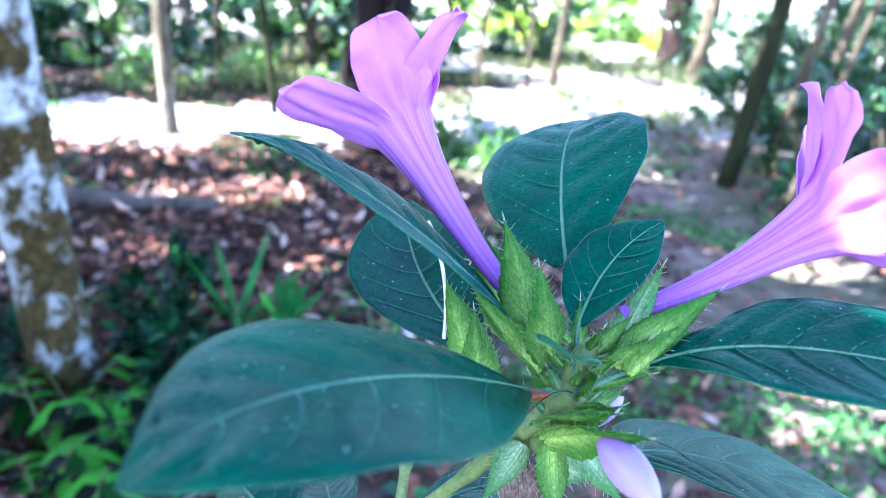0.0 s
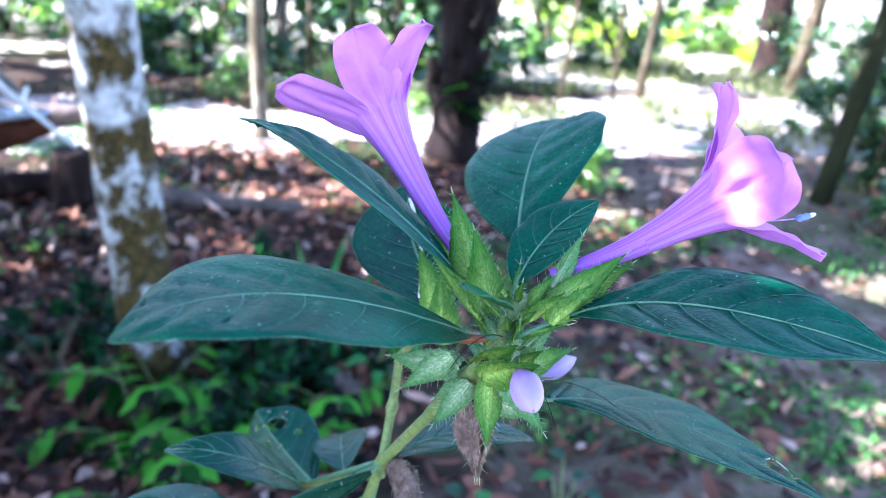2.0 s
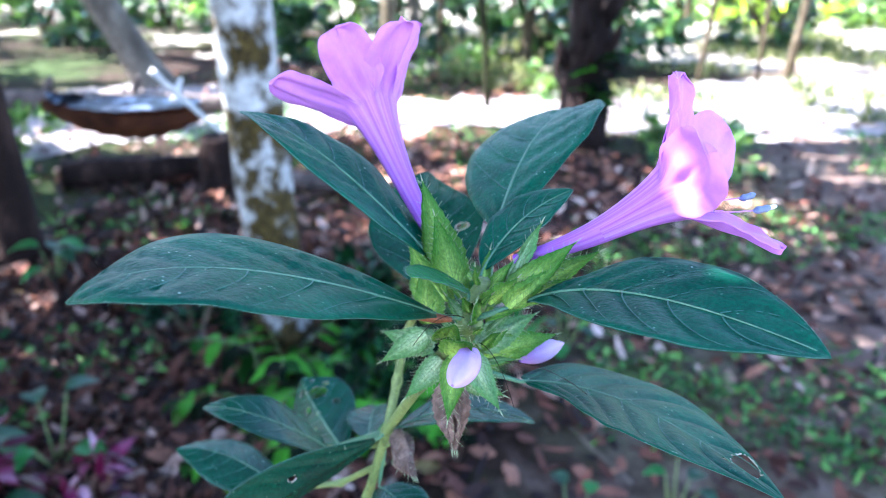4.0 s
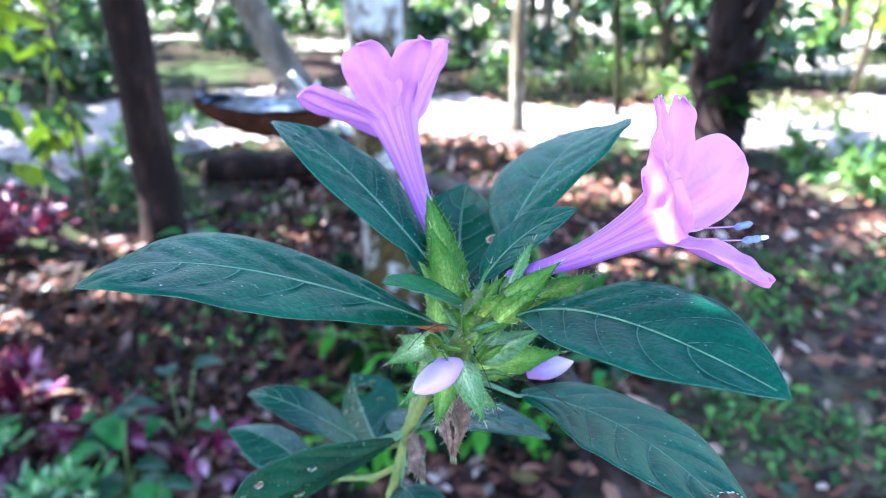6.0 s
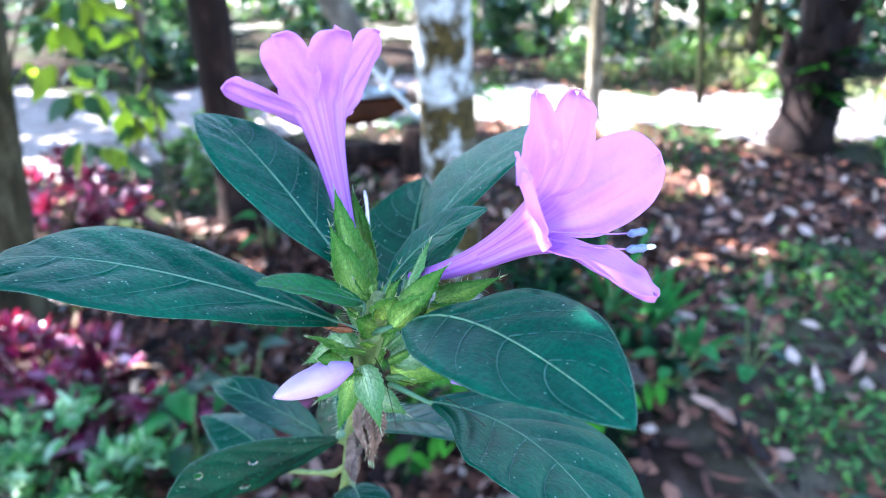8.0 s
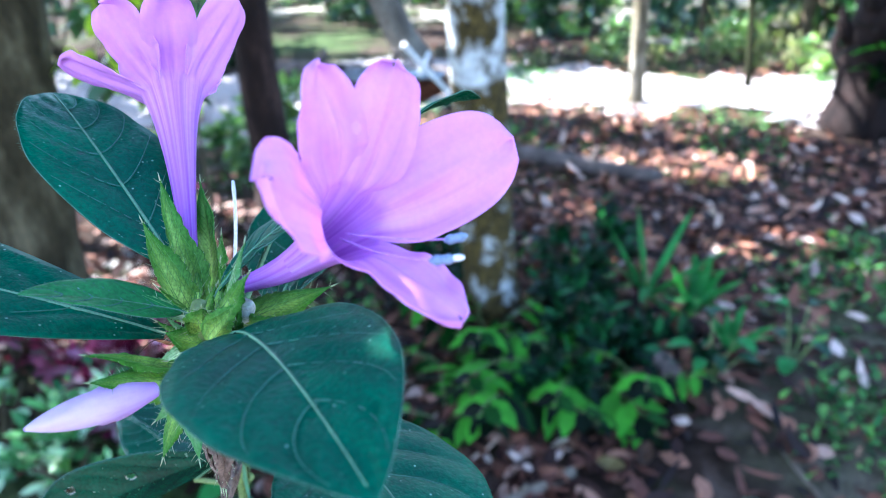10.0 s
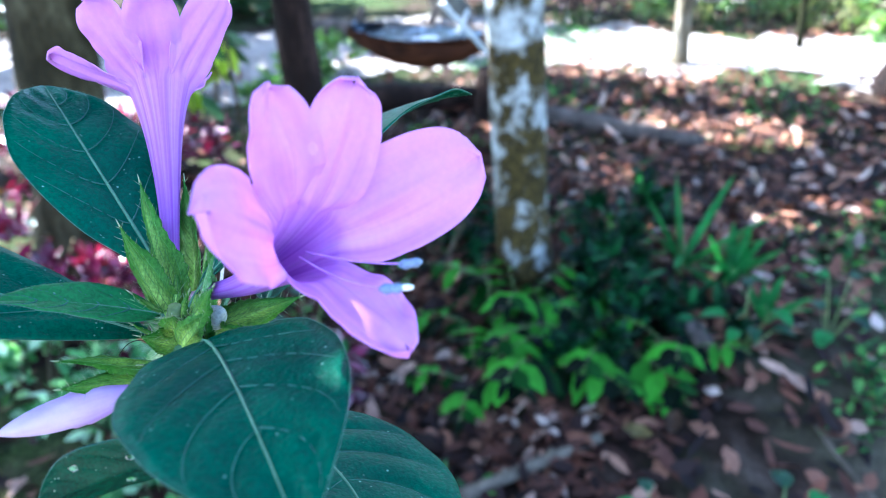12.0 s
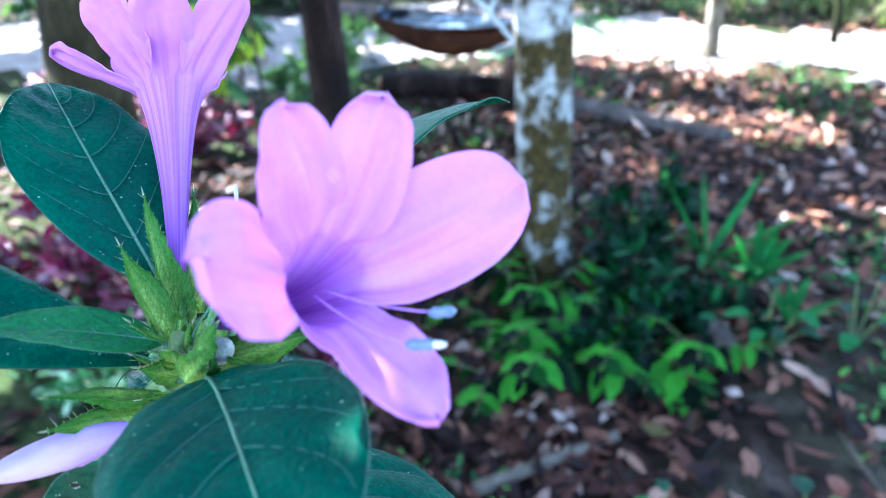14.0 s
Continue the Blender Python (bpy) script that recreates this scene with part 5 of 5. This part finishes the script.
LHOLES = {1: ((0.62, -0.25, 0.085, 0.26), (0.75, 0.30, 0.04, 0.14), (0.50, 0.25, 0.035, 0.10), (0.42, -0.55, 0.03, 0.10), (0.3, 0.4, 0.02, 0.07), (0.85, -0.45, 0.02, 0.1), (0.56, 0.62, 0.03, 0.09), (0.70, -0.62, 0.03, 0.10), (0.38, 0.02, 0.018, 0.06), (0.68, 0.05, 0.02, 0.05)),
          3: ((0.45, 0.55, 0.025, 0.12), (0.6, -0.6, 0.03, 0.10), (0.33, -0.35, 0.02, 0.08))}
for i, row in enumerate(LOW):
    leaf(Blade(*row, veins=6, relief=0.0006), M_LEAF_SHADED, "glossy dark green lower leaf with insect holes" if i in LHOLES else "glossy dark green lower leaf", LHOLES.get(i, ()), petiole=NODE)

# stems
def stem(pts, radii, label, mat=M_STEM):
    bm = bmesh.new()
    fine = []
    pts = [Vector(p) for p in pts]
    rr = []
    for i in range(len(pts) - 1):
        for k in range(6):
            fine.append(pts[i].lerp(pts[i + 1], k / 6))
            rr.append(radii[i] + (radii[i + 1] - radii[i]) * k / 6 + (0.0006 if k == 0 and i else 0))
    fine.append(pts[-1])
    rr.append(radii[-1])
    tube(bm, fine, rr, 10, 0.08)
    return part("stem", bm, mat, shrub, label)


stem(((0.115, 0.335, -0.03), (0.112, 0.325, 0.7), (0.121, 0.300, 1.30), (0.1275, 0.2905, 1.462), NODE, (0.1575, 0.274, 1.536), (0.171, 0.266, 1.560), HUB), (0.006, 0.005, 0.0030, 0.0019, 0.0018, 0.0018, 0.0023, 0.003), "green woody stem")
stem((NODE, (0.1385, 0.2950, 1.518), (0.1390, 0.300, 1.535), (0.148, 0.292, 1.552)), (0.0018, 0.0016, 0.0014, 0.0012), "thin green side shoot")
stem((NODE + Vector((0, 0, -0.006)), (0.120, 0.300, 1.478), (0.1006, 0.3055, 1.4658)), (0.0016, 0.0014, 0.0012), "thin green side shoot")
stem((NODE + Vector((-0.004, 0.004, -0.02)), (0.110, 0.300, 1.455), (0.0865, 0.2906, 1.450)), (0.0014, 0.0012, 0.001), "thin green side shoot")

# the knobbly joint where leaves and bracts meet
bm = bmesh.new()
tube(bm, lerp_pts(HUB + Vector((-0.006, 0.002, -0.018)), HUB + Vector((0.002, 0.002, 0.012)), 8), [0.0024, 0.0026, 0.0032, 0.0034, 0.0032, 0.0034, 0.0028, 0.0016], 12, 0.35)
part("joint", bm, M_STEM, shrub)


def bract(base, tip, half, face, mat=M_BRACT, label="", spines=16, spine=0.0016, bend=0.06, veins=3, name="bract", power=0.60, vein_mat=None):
    """A pointed ribbed bract with bristles along both edges."""
    base, tip, face = Vector(base), Vector(tip), Vector(face)
    d = (tip - base)
    ln = d.length
    d.normalize()
    side = d.cross(face).normalized()
    n = side.cross(d)

    def at(s, u, lift=0.0):
        w = half * max(0.0, math.sin(math.pi * (0.06 + 0.94 * s) ** power)) ** 1.12
        pleat = min(1, w / 0.003) * (0.00030 * math.sin(46 * s - 9 * abs(u)) * abs(u) * (1.2 - abs(u)) * 2 + 0.0009 * abs(u) ** 2 * noise.noise(Vector((s * 5, u * 1.5 + base.x * 700, base.z * 300))))
        w *= 1 + 0.05 * abs(u) ** 4 * math.sin(2 * math.pi * 10.5 * s)
        return base + n * pleat + d * (s * ln) + side * (u * w) - n * (0.06 * w * u * u + 0.30 * w * abs(u)) + n * (0.00045 * u * math.sin(11 * s + base.x * 900) * min(1, w / 0.003)) + n * (bend * ln * 4 * s * (1 - s) * 0.5 + lift + 0.00025 * math.cos(u * 9.4) * min(1, w / 0.003))

    bm = bmesh.new()
    uvl = bm.loops.layers.uv.new("UVMap")
    nn, m = 42, 7
    grid = [[bm.verts.new(at(i / nn, j / m)) for j in range(-m, m + 1)] for i in range(nn + 1)]
    for i in range(nn):
        for j in range(2 * m):
            f = bm.faces.new((grid[i][j], grid[i][j + 1], grid[i + 1][j + 1], grid[i + 1][j]))
            for lp, (uu, vv) in zip(f.loops, ((j, i), (j + 1, i), (j + 1, i + 1), (j, i + 1))):
                lp[uvl].uv = (uu / (2 * m), vv / nn)
    bmesh.ops.remove_doubles(bm, verts=bm.verts[:], dist=0.00002)
    bmesh.ops.solidify(bm, geom=bm.faces[:], thickness=0.00028)
    ob = part(name, bm, mat, shrub, label)
    bm = bmesh.new()
    for k in range(spines):
        s = 0.12 + 0.85 * k / max(1, spines - 1)
        for sg in (-1, 1):
            p = at(s, sg * 0.97)
            q = p + (side * sg + d * 0.9 + n * 0.2).normalized() * spine * (0.75 + 0.6 * math.sin(k * 2.3 + sg + base.y * 700))
            tube(bm, (p, p.lerp(q, 0.5) + n * 0.0001, q), (0.00008, 0.00005, 0.000015), 4)
    p = at(0.985, 0)
    tube(bm, (p, p + d * spine * 0.7, p + d * spine * 1.3), (0.00022, 0.00014, 0.00004), 5)
    part("bristles", bm, M_SPINE, ob, "pale stiff bristles")
    for k in range(-veins, veins + 1):
        bm = bmesh.new()
        pts = [at(0.04 + 0.9 * i / 10, k / (veins + 0.6) * (1 - 0.25 * i / 10), 0.00012) for i in range(11)]
        tube(bm, pts, [0.00008 * (1 - 0.07 * i) for i in range(11)], 4)
        part("rib", bm, vein_mat or M_BRACT_VEIN, ob)
    return ob


OUT = Vector((0.3, -0.8, 0.35))
# base, tip, half width, facing
CALYX_BRACTS = [
    ((0.1690, 0.2690, 1.5745), (0.1572, 0.2725, 1.6052), 0.0062, (0.25, -0.95, 0.1), M_BRACT),
    ((0.1640, 0.2765, 1.5745), (0.1500, 0.2862, 1.5990), 0.0060, (-0.4, 0.9, 0.2), M_BRACT),
    ((0.1720, 0.2660, 1.5745), (0.1652, 0.2628, 1.5996), 0.0052, (0.5, -0.85, 0.2), M_BRACT),
    ((0.1690, 0.2640, 1.5735), (0.1520, 0.2725, 1.5885), 0.0050, (-0.4, -0.75, -0.45), M_BRACT),
    ((0.1840, 0.2680, 1.5775), (0.1924, 0.2722, 1.5990), 0.0042, (-0.55, -0.7, 0.5), M_BRACT_PALE),
    ((0.1850, 0.2650, 1.5770), (0.2033, 0.2659, 1.5978), 0.0044, (-0.2, -0.95, 0.2), M_BRACT),
    ((0.1860, 0.2680, 1.5765), (0.2070, 0.2832, 1.5888), 0.0046, (0.55, -0.5, 0.6), M_BRACT),
    ((0.1860, 0.2680, 1.5750), (0.2050, 0.2720, 1.5850), 0.0050, (0.3, -0.9, -0.3), M_BRACT),
]
HEAD_BRACTS = [
    ((0.1880, 0.2620, 1.5765), (0.1985, 0.2660, 1.5895), 0.0046, (0.75, -0.5, 0.3), M_BRACT),
    ((0.1820, 0.2640, 1.5755), (0.1900, 0.2610, 1.5870), 0.0046, (0.8, -0.55, 0.2), M_BRACT),
    ((0.1770, 0.2630, 1.5500), (0.1871, 0.2665, 1.5452), 0.0034, (0.7, -0.6, 0.3), M_BRACT_PALE),
    ((0.1760, 0.2720, 1.5520), (0.1955, 0.2935, 1.5535), 0.0060, (0.6, -0.75, 0.2), M_BRACT),
    ((0.1760, 0.2730, 1.5560), (0.1885, 0.2920, 1.5600), 0.0050, (0.4, -0.6, 0.7), M_BRACT_PALE),
    ((0.1700, 0.2620, 1.5620), (0.1815, 0.2385, 1.5828), 0.0042, (0.3, -0.3, 0.9), M_BRACT),
    ((0.1720, 0.2600, 1.5590), (0.1872, 0.2362, 1.5800), 0.0046, (0.6, -0.3, 0.7), M_BRACT),
    ((0.1640, 0.2680, 1.5560), (0.1400, 0.2810, 1.5470), 0.0050, (-0.3, -0.6, 0.8), M_BRACT_PALE),
]
FOOT_BRACTS = [
    ((0.1620, 0.2660, 1.5600), (0.1490, 0.2620, 1.5490), 0.0040, (-0.2, -0.95, 0.2), M_BRACT_PALE),
    ((0.1560, 0.2800, 1.5600), (0.1450, 0.2920, 1.5800), 0.0058, (-0.2, -0.95, 0.2), M_BRACT),
    ((0.1580, 0.2780, 1.5560), (0.1530, 0.2860, 1.5760), 0.0050, (0.2, -0.95, 0.2), M_BRACT),
    ((0.1780, 0.2590, 1.5620), (0.1900, 0.2530, 1.5500), 0.0042, (0.7, -0.7, 0.0), M_BRACT_PALE),
    ((0.1740, 0.2600, 1.5590), (0.1760, 0.2500, 1.5440), 0.0040, (0.3, -0.95, 0.0), M_BRACT),
    ((0.1680, 0.2640, 1.5540), (0.1600, 0.2560, 1.5430), 0.0038, (-0.1, -0.95, 0.2), M_BRACT_PALE),
    ((0.1790, 0.2660, 1.5700), (0.1800, 0.2560, 1.5790), 0.0040, (0.6, -0.6, 0.5), M_BRACT),
    ((0.1690, 0.2680, 1.5540), (0.1560, 0.2760, 1.5380), 0.0042, (-0.2, -0.8, 0.5), M_BRACT_PALE),
]
for row in CALYX_BRACTS + HEAD_BRACTS + FOOT_BRACTS:
    bract(*row[:4], mat=row[4], label="green spiny bract with dark ribs" if row[4] is M_BRACT else "pale green spiny bract")

rh = random.Random(4)
for i in range(24):
    a = 2.4 * i
    o = Vector((math.cos(a), math.sin(a), 0))
    s = HUB + o * 0.003 + Vector((0, 0.002, -0.014 + 0.0011 * i))
    e = s + (o * rh.uniform(0.5, 1.0) + Vector((0, 0, rh.uniform(0.1, 1.1)))).normalized() * rh.uniform(0.008, 0.014)
    bract(s, e, rh.uniform(0.0012, 0.0021), o * 0.4 + Vector((0, -0.3, 0.8)), M_BRACT if i % 4 else M_BRACT_PALE, "small narrow green bract", 5, 0.0018, 0.1, 1)


def corolla(base, mouth, lobes, radius, label):
    """A trumpet flower: a ribbed tube that widens to the mouth, and five spreading lobes that overlap at their edges.

    A lobe: tip, half width, cup, width at its foot, bluntness, tuck of its two edges, ear at the notch, sway of its end."""
    base, mouth = Vector(base), Vector(mouth)
    tips = [Vector(row[0]) for row in lobes]
    ax = (mouth - base).normalized()
    e1 = tips[0] - mouth
    e1 = (e1 - ax * e1.dot(ax)).normalized()
    e2 = ax.cross(e1)
    ang = []
    for t in tips:
        v = t - mouth
        ang.append(math.atan2(v.dot(e2), v.dot(e1)) % (2 * math.pi))
    order = sorted(range(5), key=lambda i: ang[i])
    KS = 0.60

    def wall(k, a, inset=0.0):
        """The tube's wall at k of its length and angle a; it flares towards the mouth."""
        r = 0.0019 + 0.0012 * k + (radius - 0.0051) * max(0.0, (k - 0.15) / 0.85) ** 1.5 + 0.0020 * k ** 7 - inset
        c = base.lerp(mouth, k) + Vector((0, 0, -0.002 * math.sin(math.pi * k)))
        rib = 0.05 * math.cos(5 * a) * k + 0.06 * noise.noise(Vector((math.cos(a) * 1.4, math.sin(a) * 1.4, k * 3 + base.x * 40))) * k
        return c + (e1 * math.cos(a) + e2 * math.sin(a)) * r * (1 + rib)

    def sheet(bm, grid, uvl, across, along):
        for v in range(len(grid) - 1):
            for u in range(len(grid[0]) - 1):
                f = bm.faces.new((grid[v][u], grid[v][u + 1], grid[v + 1][u + 1], grid[v + 1][u]))
                for lp, (uu, vv) in zip(f.loops, ((u, v), (u + 1, v), (u + 1, v + 1), (u, v + 1))):
                    lp[uvl].uv = (across[uu], along[vv])

    na = 60
    circle = [2 * math.pi * j / na for j in range(na + 1)]
    bm = bmesh.new()
    uvl = bm.loops.layers.uv.new("UVMap")
    ks = [(KS + 0.004) * i / 18 for i in range(19)]
    sheet(bm, [[bm.verts.new(wall(k, a)) for a in circle] for k in ks], uvl, circle, [k * 0.45 for k in ks])
    bmesh.ops.remove_doubles(bm, verts=bm.verts[:], dist=0.000005)
    flower = part("flower", bm, M_PETAL, shrub, label)
    flower.modifiers.new("thickness", "SOLIDIFY").thickness = 0.00028
    flower.modifiers.new("rim", "EDGE_SPLIT").split_angle = radians(50)
    for q, i in enumerate(order):
        tip = tips[i]
        wide, cup, foot, blunt, tuck, ear, sway = lobes[i][1:]
        prev, nxt = ang[order[q - 1]], ang[order[(q + 1) % 5]]
        a = ang[i]
        lo = a - ((a - prev) % (2 * math.pi)) / 2
        hi = a + ((nxt - a) % (2 * math.pi)) / 2
        out = e1 * math.cos(a) + e2 * math.sin(a)
        side = (ax.cross(out)).normalized()
        bm = bmesh.new()
        uvl = bm.loops.layers.uv.new("UVMap")
        nv, nu = 40, 14
        grid = []
        root_c = mouth + out * radius * 0.9
        ctrl = mouth + out * radius * 1.35 + ax * 0.0055
        edge = [u / nu for u in range(-nu, nu + 1)]
        rims = [a + x * ((hi - a) if x > 0 else (a - lo)) for x in edge]
        for v in range(9):
            grid.append([bm.verts.new(wall(KS + (1 - KS) * v / 9, ra)) for ra in rims])
        for v in range(nv + 1):
            k = v / nv
            c = root_c * (1 - k) ** 2 + ctrl * (2 * k * (1 - k)) + tip * k * k
            d = ((ctrl - root_c) * (1 - k) + (tip - ctrl) * k).normalized()
            sd = (side - d * side.dot(d)).normalized()
            nrm = sd.cross(d)
            if k < 0.62:
                g = k / 0.62
                bell = foot + (1 - foot) * g * g * (3 - 2 * g)
            else:
                bell = max(0.0, 1 - ((k - 0.62) / 0.38) ** blunt) ** (1 / blunt)
            c = c + sd * (sway * k * k)
            mixk = min(1.0, k / 0.36)
            mixk = mixk * mixk * (3 - 2 * mixk)
            row = []
            for x, ra in zip(edge, rims):
                wv = wide * bell
                frill = 0.0014 * k * k * abs(x) ** 2 * noise.noise(Vector((x * 1.3 + i * 5, k * 9.0, base.x * 70)))
                soft = 0.0026 * k * noise.noise(Vector((x * 1.7 + i * 3, k * 2.6, base.x * 50)))
                crease = -0.0010 * math.exp(-(x / 0.13) ** 2) * math.sin(math.pi * min(1.0, 1.1 * k))
                p = c + sd * (x * wv) + nrm * (cup * wv * x * x + soft + frill + crease)
                p += nrm * (tuck[0 if x < 0 else 1] * abs(x) ** 2.0 * math.sin(math.pi * min(1.0, k / 0.9)))
                p += d * (0.0012 * k * noise.noise(Vector((x * 2.8 + i * 2, i * 1.9, base.x * 30))))
                if k > 0.9 and abs(x) < 0.3:
                    p -= d * 0.0012 * (1 - (x / 0.3) ** 2) * (k - 0.9) / 0.1
                rim = wall(1.0, ra)
                start = (rim - wall(0.965, ra)).normalized()
                p = (rim + start * (0.012 * k)).lerp(p, mixk)
                if k < 0.5 and abs(x) > 0.45:
                    bulge = ((abs(x) - 0.45) / 0.55) ** 1.5 * math.sin(math.pi * k / 0.5) * ear
                    p += (out * math.cos(ra - a) + side * math.sin(ra - a)).normalized() * bulge
                row.append(bm.verts.new(p))
            grid.append(row)
        sheet(bm, grid, uvl, rims, [(KS + (1 - KS) * v / 9) * 0.45 for v in range(9)] + [0.45 + 0.55 * v / nv for v in range(nv + 1)])
        bmesh.ops.remove_doubles(bm, verts=bm.verts[:], dist=0.000005)
        ob = part("petal", bm, M_PETAL, flower)
        mod = ob.modifiers.new("thickness", "SOLIDIFY")
        mod.thickness = 0.00028
        ob.modifiers.new("rim", "EDGE_SPLIT").split_angle = radians(50)
    return flower, ax


fl_right, ax_r = corolla((0.186, 0.2722, 1.586), (0.2225, 0.2768, 1.6100), (
        ((0.2312, 0.2552, 1.6275), 0.0098, -0.10, 0.58, 2.7, (0.0014, -0.0004), 0.0020, 0.0),
        ((0.2186, 0.2760, 1.6395), 0.0070, -0.25, 0.62, 3.0, (-0.0012, 0.0026), 0.0020, 0.0),
        ((0.2202, 0.2935, 1.6365), 0.0078, -0.20, 0.70, 2.5, (-0.0016, 0.0004), 0.0012, 0.0),
        ((0.2330, 0.3115, 1.6195), 0.0104, -0.15, 0.72, 2.8, (0.0004, 0.0012), 0.0008, 0.0),
        ((0.2506, 0.2764, 1.6005), 0.0078, -0.18, 0.70, 2.0, (-0.0014, -0.0006), 0.0014, 0.0)),
        0.0072, "open lilac trumpet flower with a purple throat")
fl_left, ax_l = corolla((0.1645, 0.2722, 1.5835), (0.1318, 0.2926, 1.6170), (
        ((0.1083, 0.2732, 1.6262), 0.0078, -0.12, 0.70, 2.5, (-0.0010, 0.0020), 0.0016, 0.0),
        ((0.1262, 0.2812, 1.6425), 0.0080, -0.15, 0.66, 3.2, (-0.0014, 0.0024), 0.0030, 0.0),
        ((0.1428, 0.2905, 1.6450), 0.0070, -0.20, 0.62, 2.8, (-0.0020, -0.0012), 0.0020, 0.0),
        ((0.1375, 0.3130, 1.6410), 0.0080, -0.15, 0.66, 2.8, (0.0020, 0.0004), 0.0012, 0.0),
        ((0.1190, 0.3110, 1.6140), 0.0076, -0.12, 0.70, 2.5, (0.0, 0.0), 0.0010, 0.0)),
        0.0076, "lilac trumpet flower seen from outside")


def stamen(parent, a, mid, b, anther_len, axis, stigma=False):
    a, mid, b, axis = Vector(a), Vector(mid), Vector(b), Vector(axis).normalized()
    pts = [a * (1 - k) ** 2 + mid * (2 * k * (1 - k)) + b * k * k for k in [i / 14 for i in range(15)]]
    bm = bmesh.new()
    tube(bm, pts, [0.00024 - 0.000006 * i for i in range(15)], 7)
    f = part("filament", bm, M_FILAMENT, parent, "pale lilac filament")
    bm = bmesh.new()
    s = b - axis * anther_len * 0.4
    pts = [s + axis * (anther_len * i / 8) for i in range(9)]
    tube(bm, pts, [0.0003, 0.0007, 0.00095, 0.0009, 0.0008, 0.0009, 0.00095, 0.0007, 0.0003], 10, 0.15)
    part("anther", bm, M_ANTHER, parent, "grey-blue anther")
    if stigma:
        bm = bmesh.new()
        tube(bm, lerp_pts(b + axis * anther_len * 0.4, b + axis * (anther_len * 0.4 + 0.0024), 4), [0.0004, 0.0006, 0.0006, 0.0003], 7)
        part("stigma", bm, M_STIGMA, parent, "white stigma")


stamen(fl_right, (0.2200, 0.2765, 1.6065), (0.2345, 0.2762, 1.6065), (0.2440, 0.2785, 1.6090), 0.0046, (0.75, 0.5, 0.15), True)
stamen(fl_right, (0.2200, 0.2780, 1.6070), (0.2330, 0.2812, 1.6080), (0.2405, 0.2858, 1.6092), 0.0044, (0.75, 0.5, 0.25))


def bud(base, tip, radius, label, mat=M_BUD):
    base, tip = Vector(base), Vector(tip)
    d = (tip - base).normalized()
    e1 = d.cross(Vector((0, 0, 1))).normalized()
    e2 = d.cross(e1)
    bm = bmesh.new()
    uvl = bm.loops.layers.uv.new("UVMap")
    ns, na = 22, 24
    rows = []
    for i in range(ns + 1):
        k = i / ns
        r = radius * (0.5 + 0.5 * math.sin(math.pi / 2 * k / 0.42) if k < 0.42 else max(0.03, math.cos(math.pi / 2 * (k - 0.42) / 0.58)) ** 0.72)
        rows.append([bm.verts.new(base.lerp(tip, k) + (e1 * math.cos(a) + e2 * math.sin(a)) * r * (0.95 + 0.16 * ((a / math.pi + 0.9 * k) % 1.0) * min(1.0, 3 * k))) for a in [2 * math.pi * j / na for j in range(na)]])
    for i in range(ns):
        for j in range(na):
            f = bm.faces.new((rows[i][j], rows[i][(j + 1) % na], rows[i + 1][(j + 1) % na], rows[i + 1][j]))
            for lp, (uu, vv) in zip(f.loops, ((j, i), (j + 1, i), (j + 1, i + 1), (j, i + 1))):
                lp[uvl].uv = (uu / na, vv / ns)
    bm.faces.new(rows[-1])
    return part("flower_bud", bm, mat, shrub, label)


bud((0.1825, 0.2500, 1.5680), (0.1870, 0.2236, 1.5764), 0.0037, "pale lilac closed flower bud")
bud((0.1850, 0.2890, 1.5440), (0.1968, 0.2985, 1.5476), 0.0034, "small pale lilac bud in green bracts")
bud((0.1880, 0.2690, 1.5800), (0.1958, 0.2695, 1.5862), 0.0026, "small greyish unopened bud", M_BUD_GREY)
bud((0.1715, 0.2625, 1.5690), (0.1590, 0.2590, 1.5690), 0.0013, "rust-brown old bud scale", M_RUST_BUD)

# two dried brown calyces below the flower head
for base, tip in (((0.1688, 0.2692, 1.5440), (0.1732, 0.2642, 1.5215)), ((0.1420, 0.2850, 1.5020), (0.1572, 0.2700, 1.5000))):
    b0, t0 = Vector(base), Vector(tip)
    for j, fc in enumerate(((0.3, -0.9, 0.2), (-0.8, -0.4, 0.3), (0.8, 0.4, -0.3))):
        sh = Vector(fc) * 0.0012
        bract(b0 + sh, t0 + sh * (0.6 if j else 0), 0.0060, fc, M_DRY, "dried brown spiny calyx", 9, 0.0018, 0.15, 4, "dried_calyx", 0.70, M_DRY_RIB)

# white thread-like style left from a fallen flower
bm = bmesh.new()
sa, sb = Vector((0.1461, 0.2917, 1.5629)), Vector((0.1385, 0.3020, 1.5915))
tube(bm, lerp_pts(sa, sb, 12, (0.002, 0, 0.001)), [0.0005] * 10 + [0.0006, 0.0004], 7)
part("style", bm, M_STIGMA, shrub, "white thread-like style")

# spider threads and loose hairs round the head
for a, c in (((0.1800, 0.2620, 1.5640), (0.1930, 0.2560, 1.5500)), ((0.1760, 0.2600, 1.5720), (0.1640, 0.2530, 1.5640)), ((0.1880, 0.2620, 1.5600), (0.2150, 0.2760, 1.5420))):
    bm = bmesh.new()
    tube(bm, lerp_pts(a, c, 10, (0, 0, 0.004)), [0.00011] * 10, 5)
    part("dark_hair", bm, M_BARK_DARK, shrub, "thin dark loose hair")
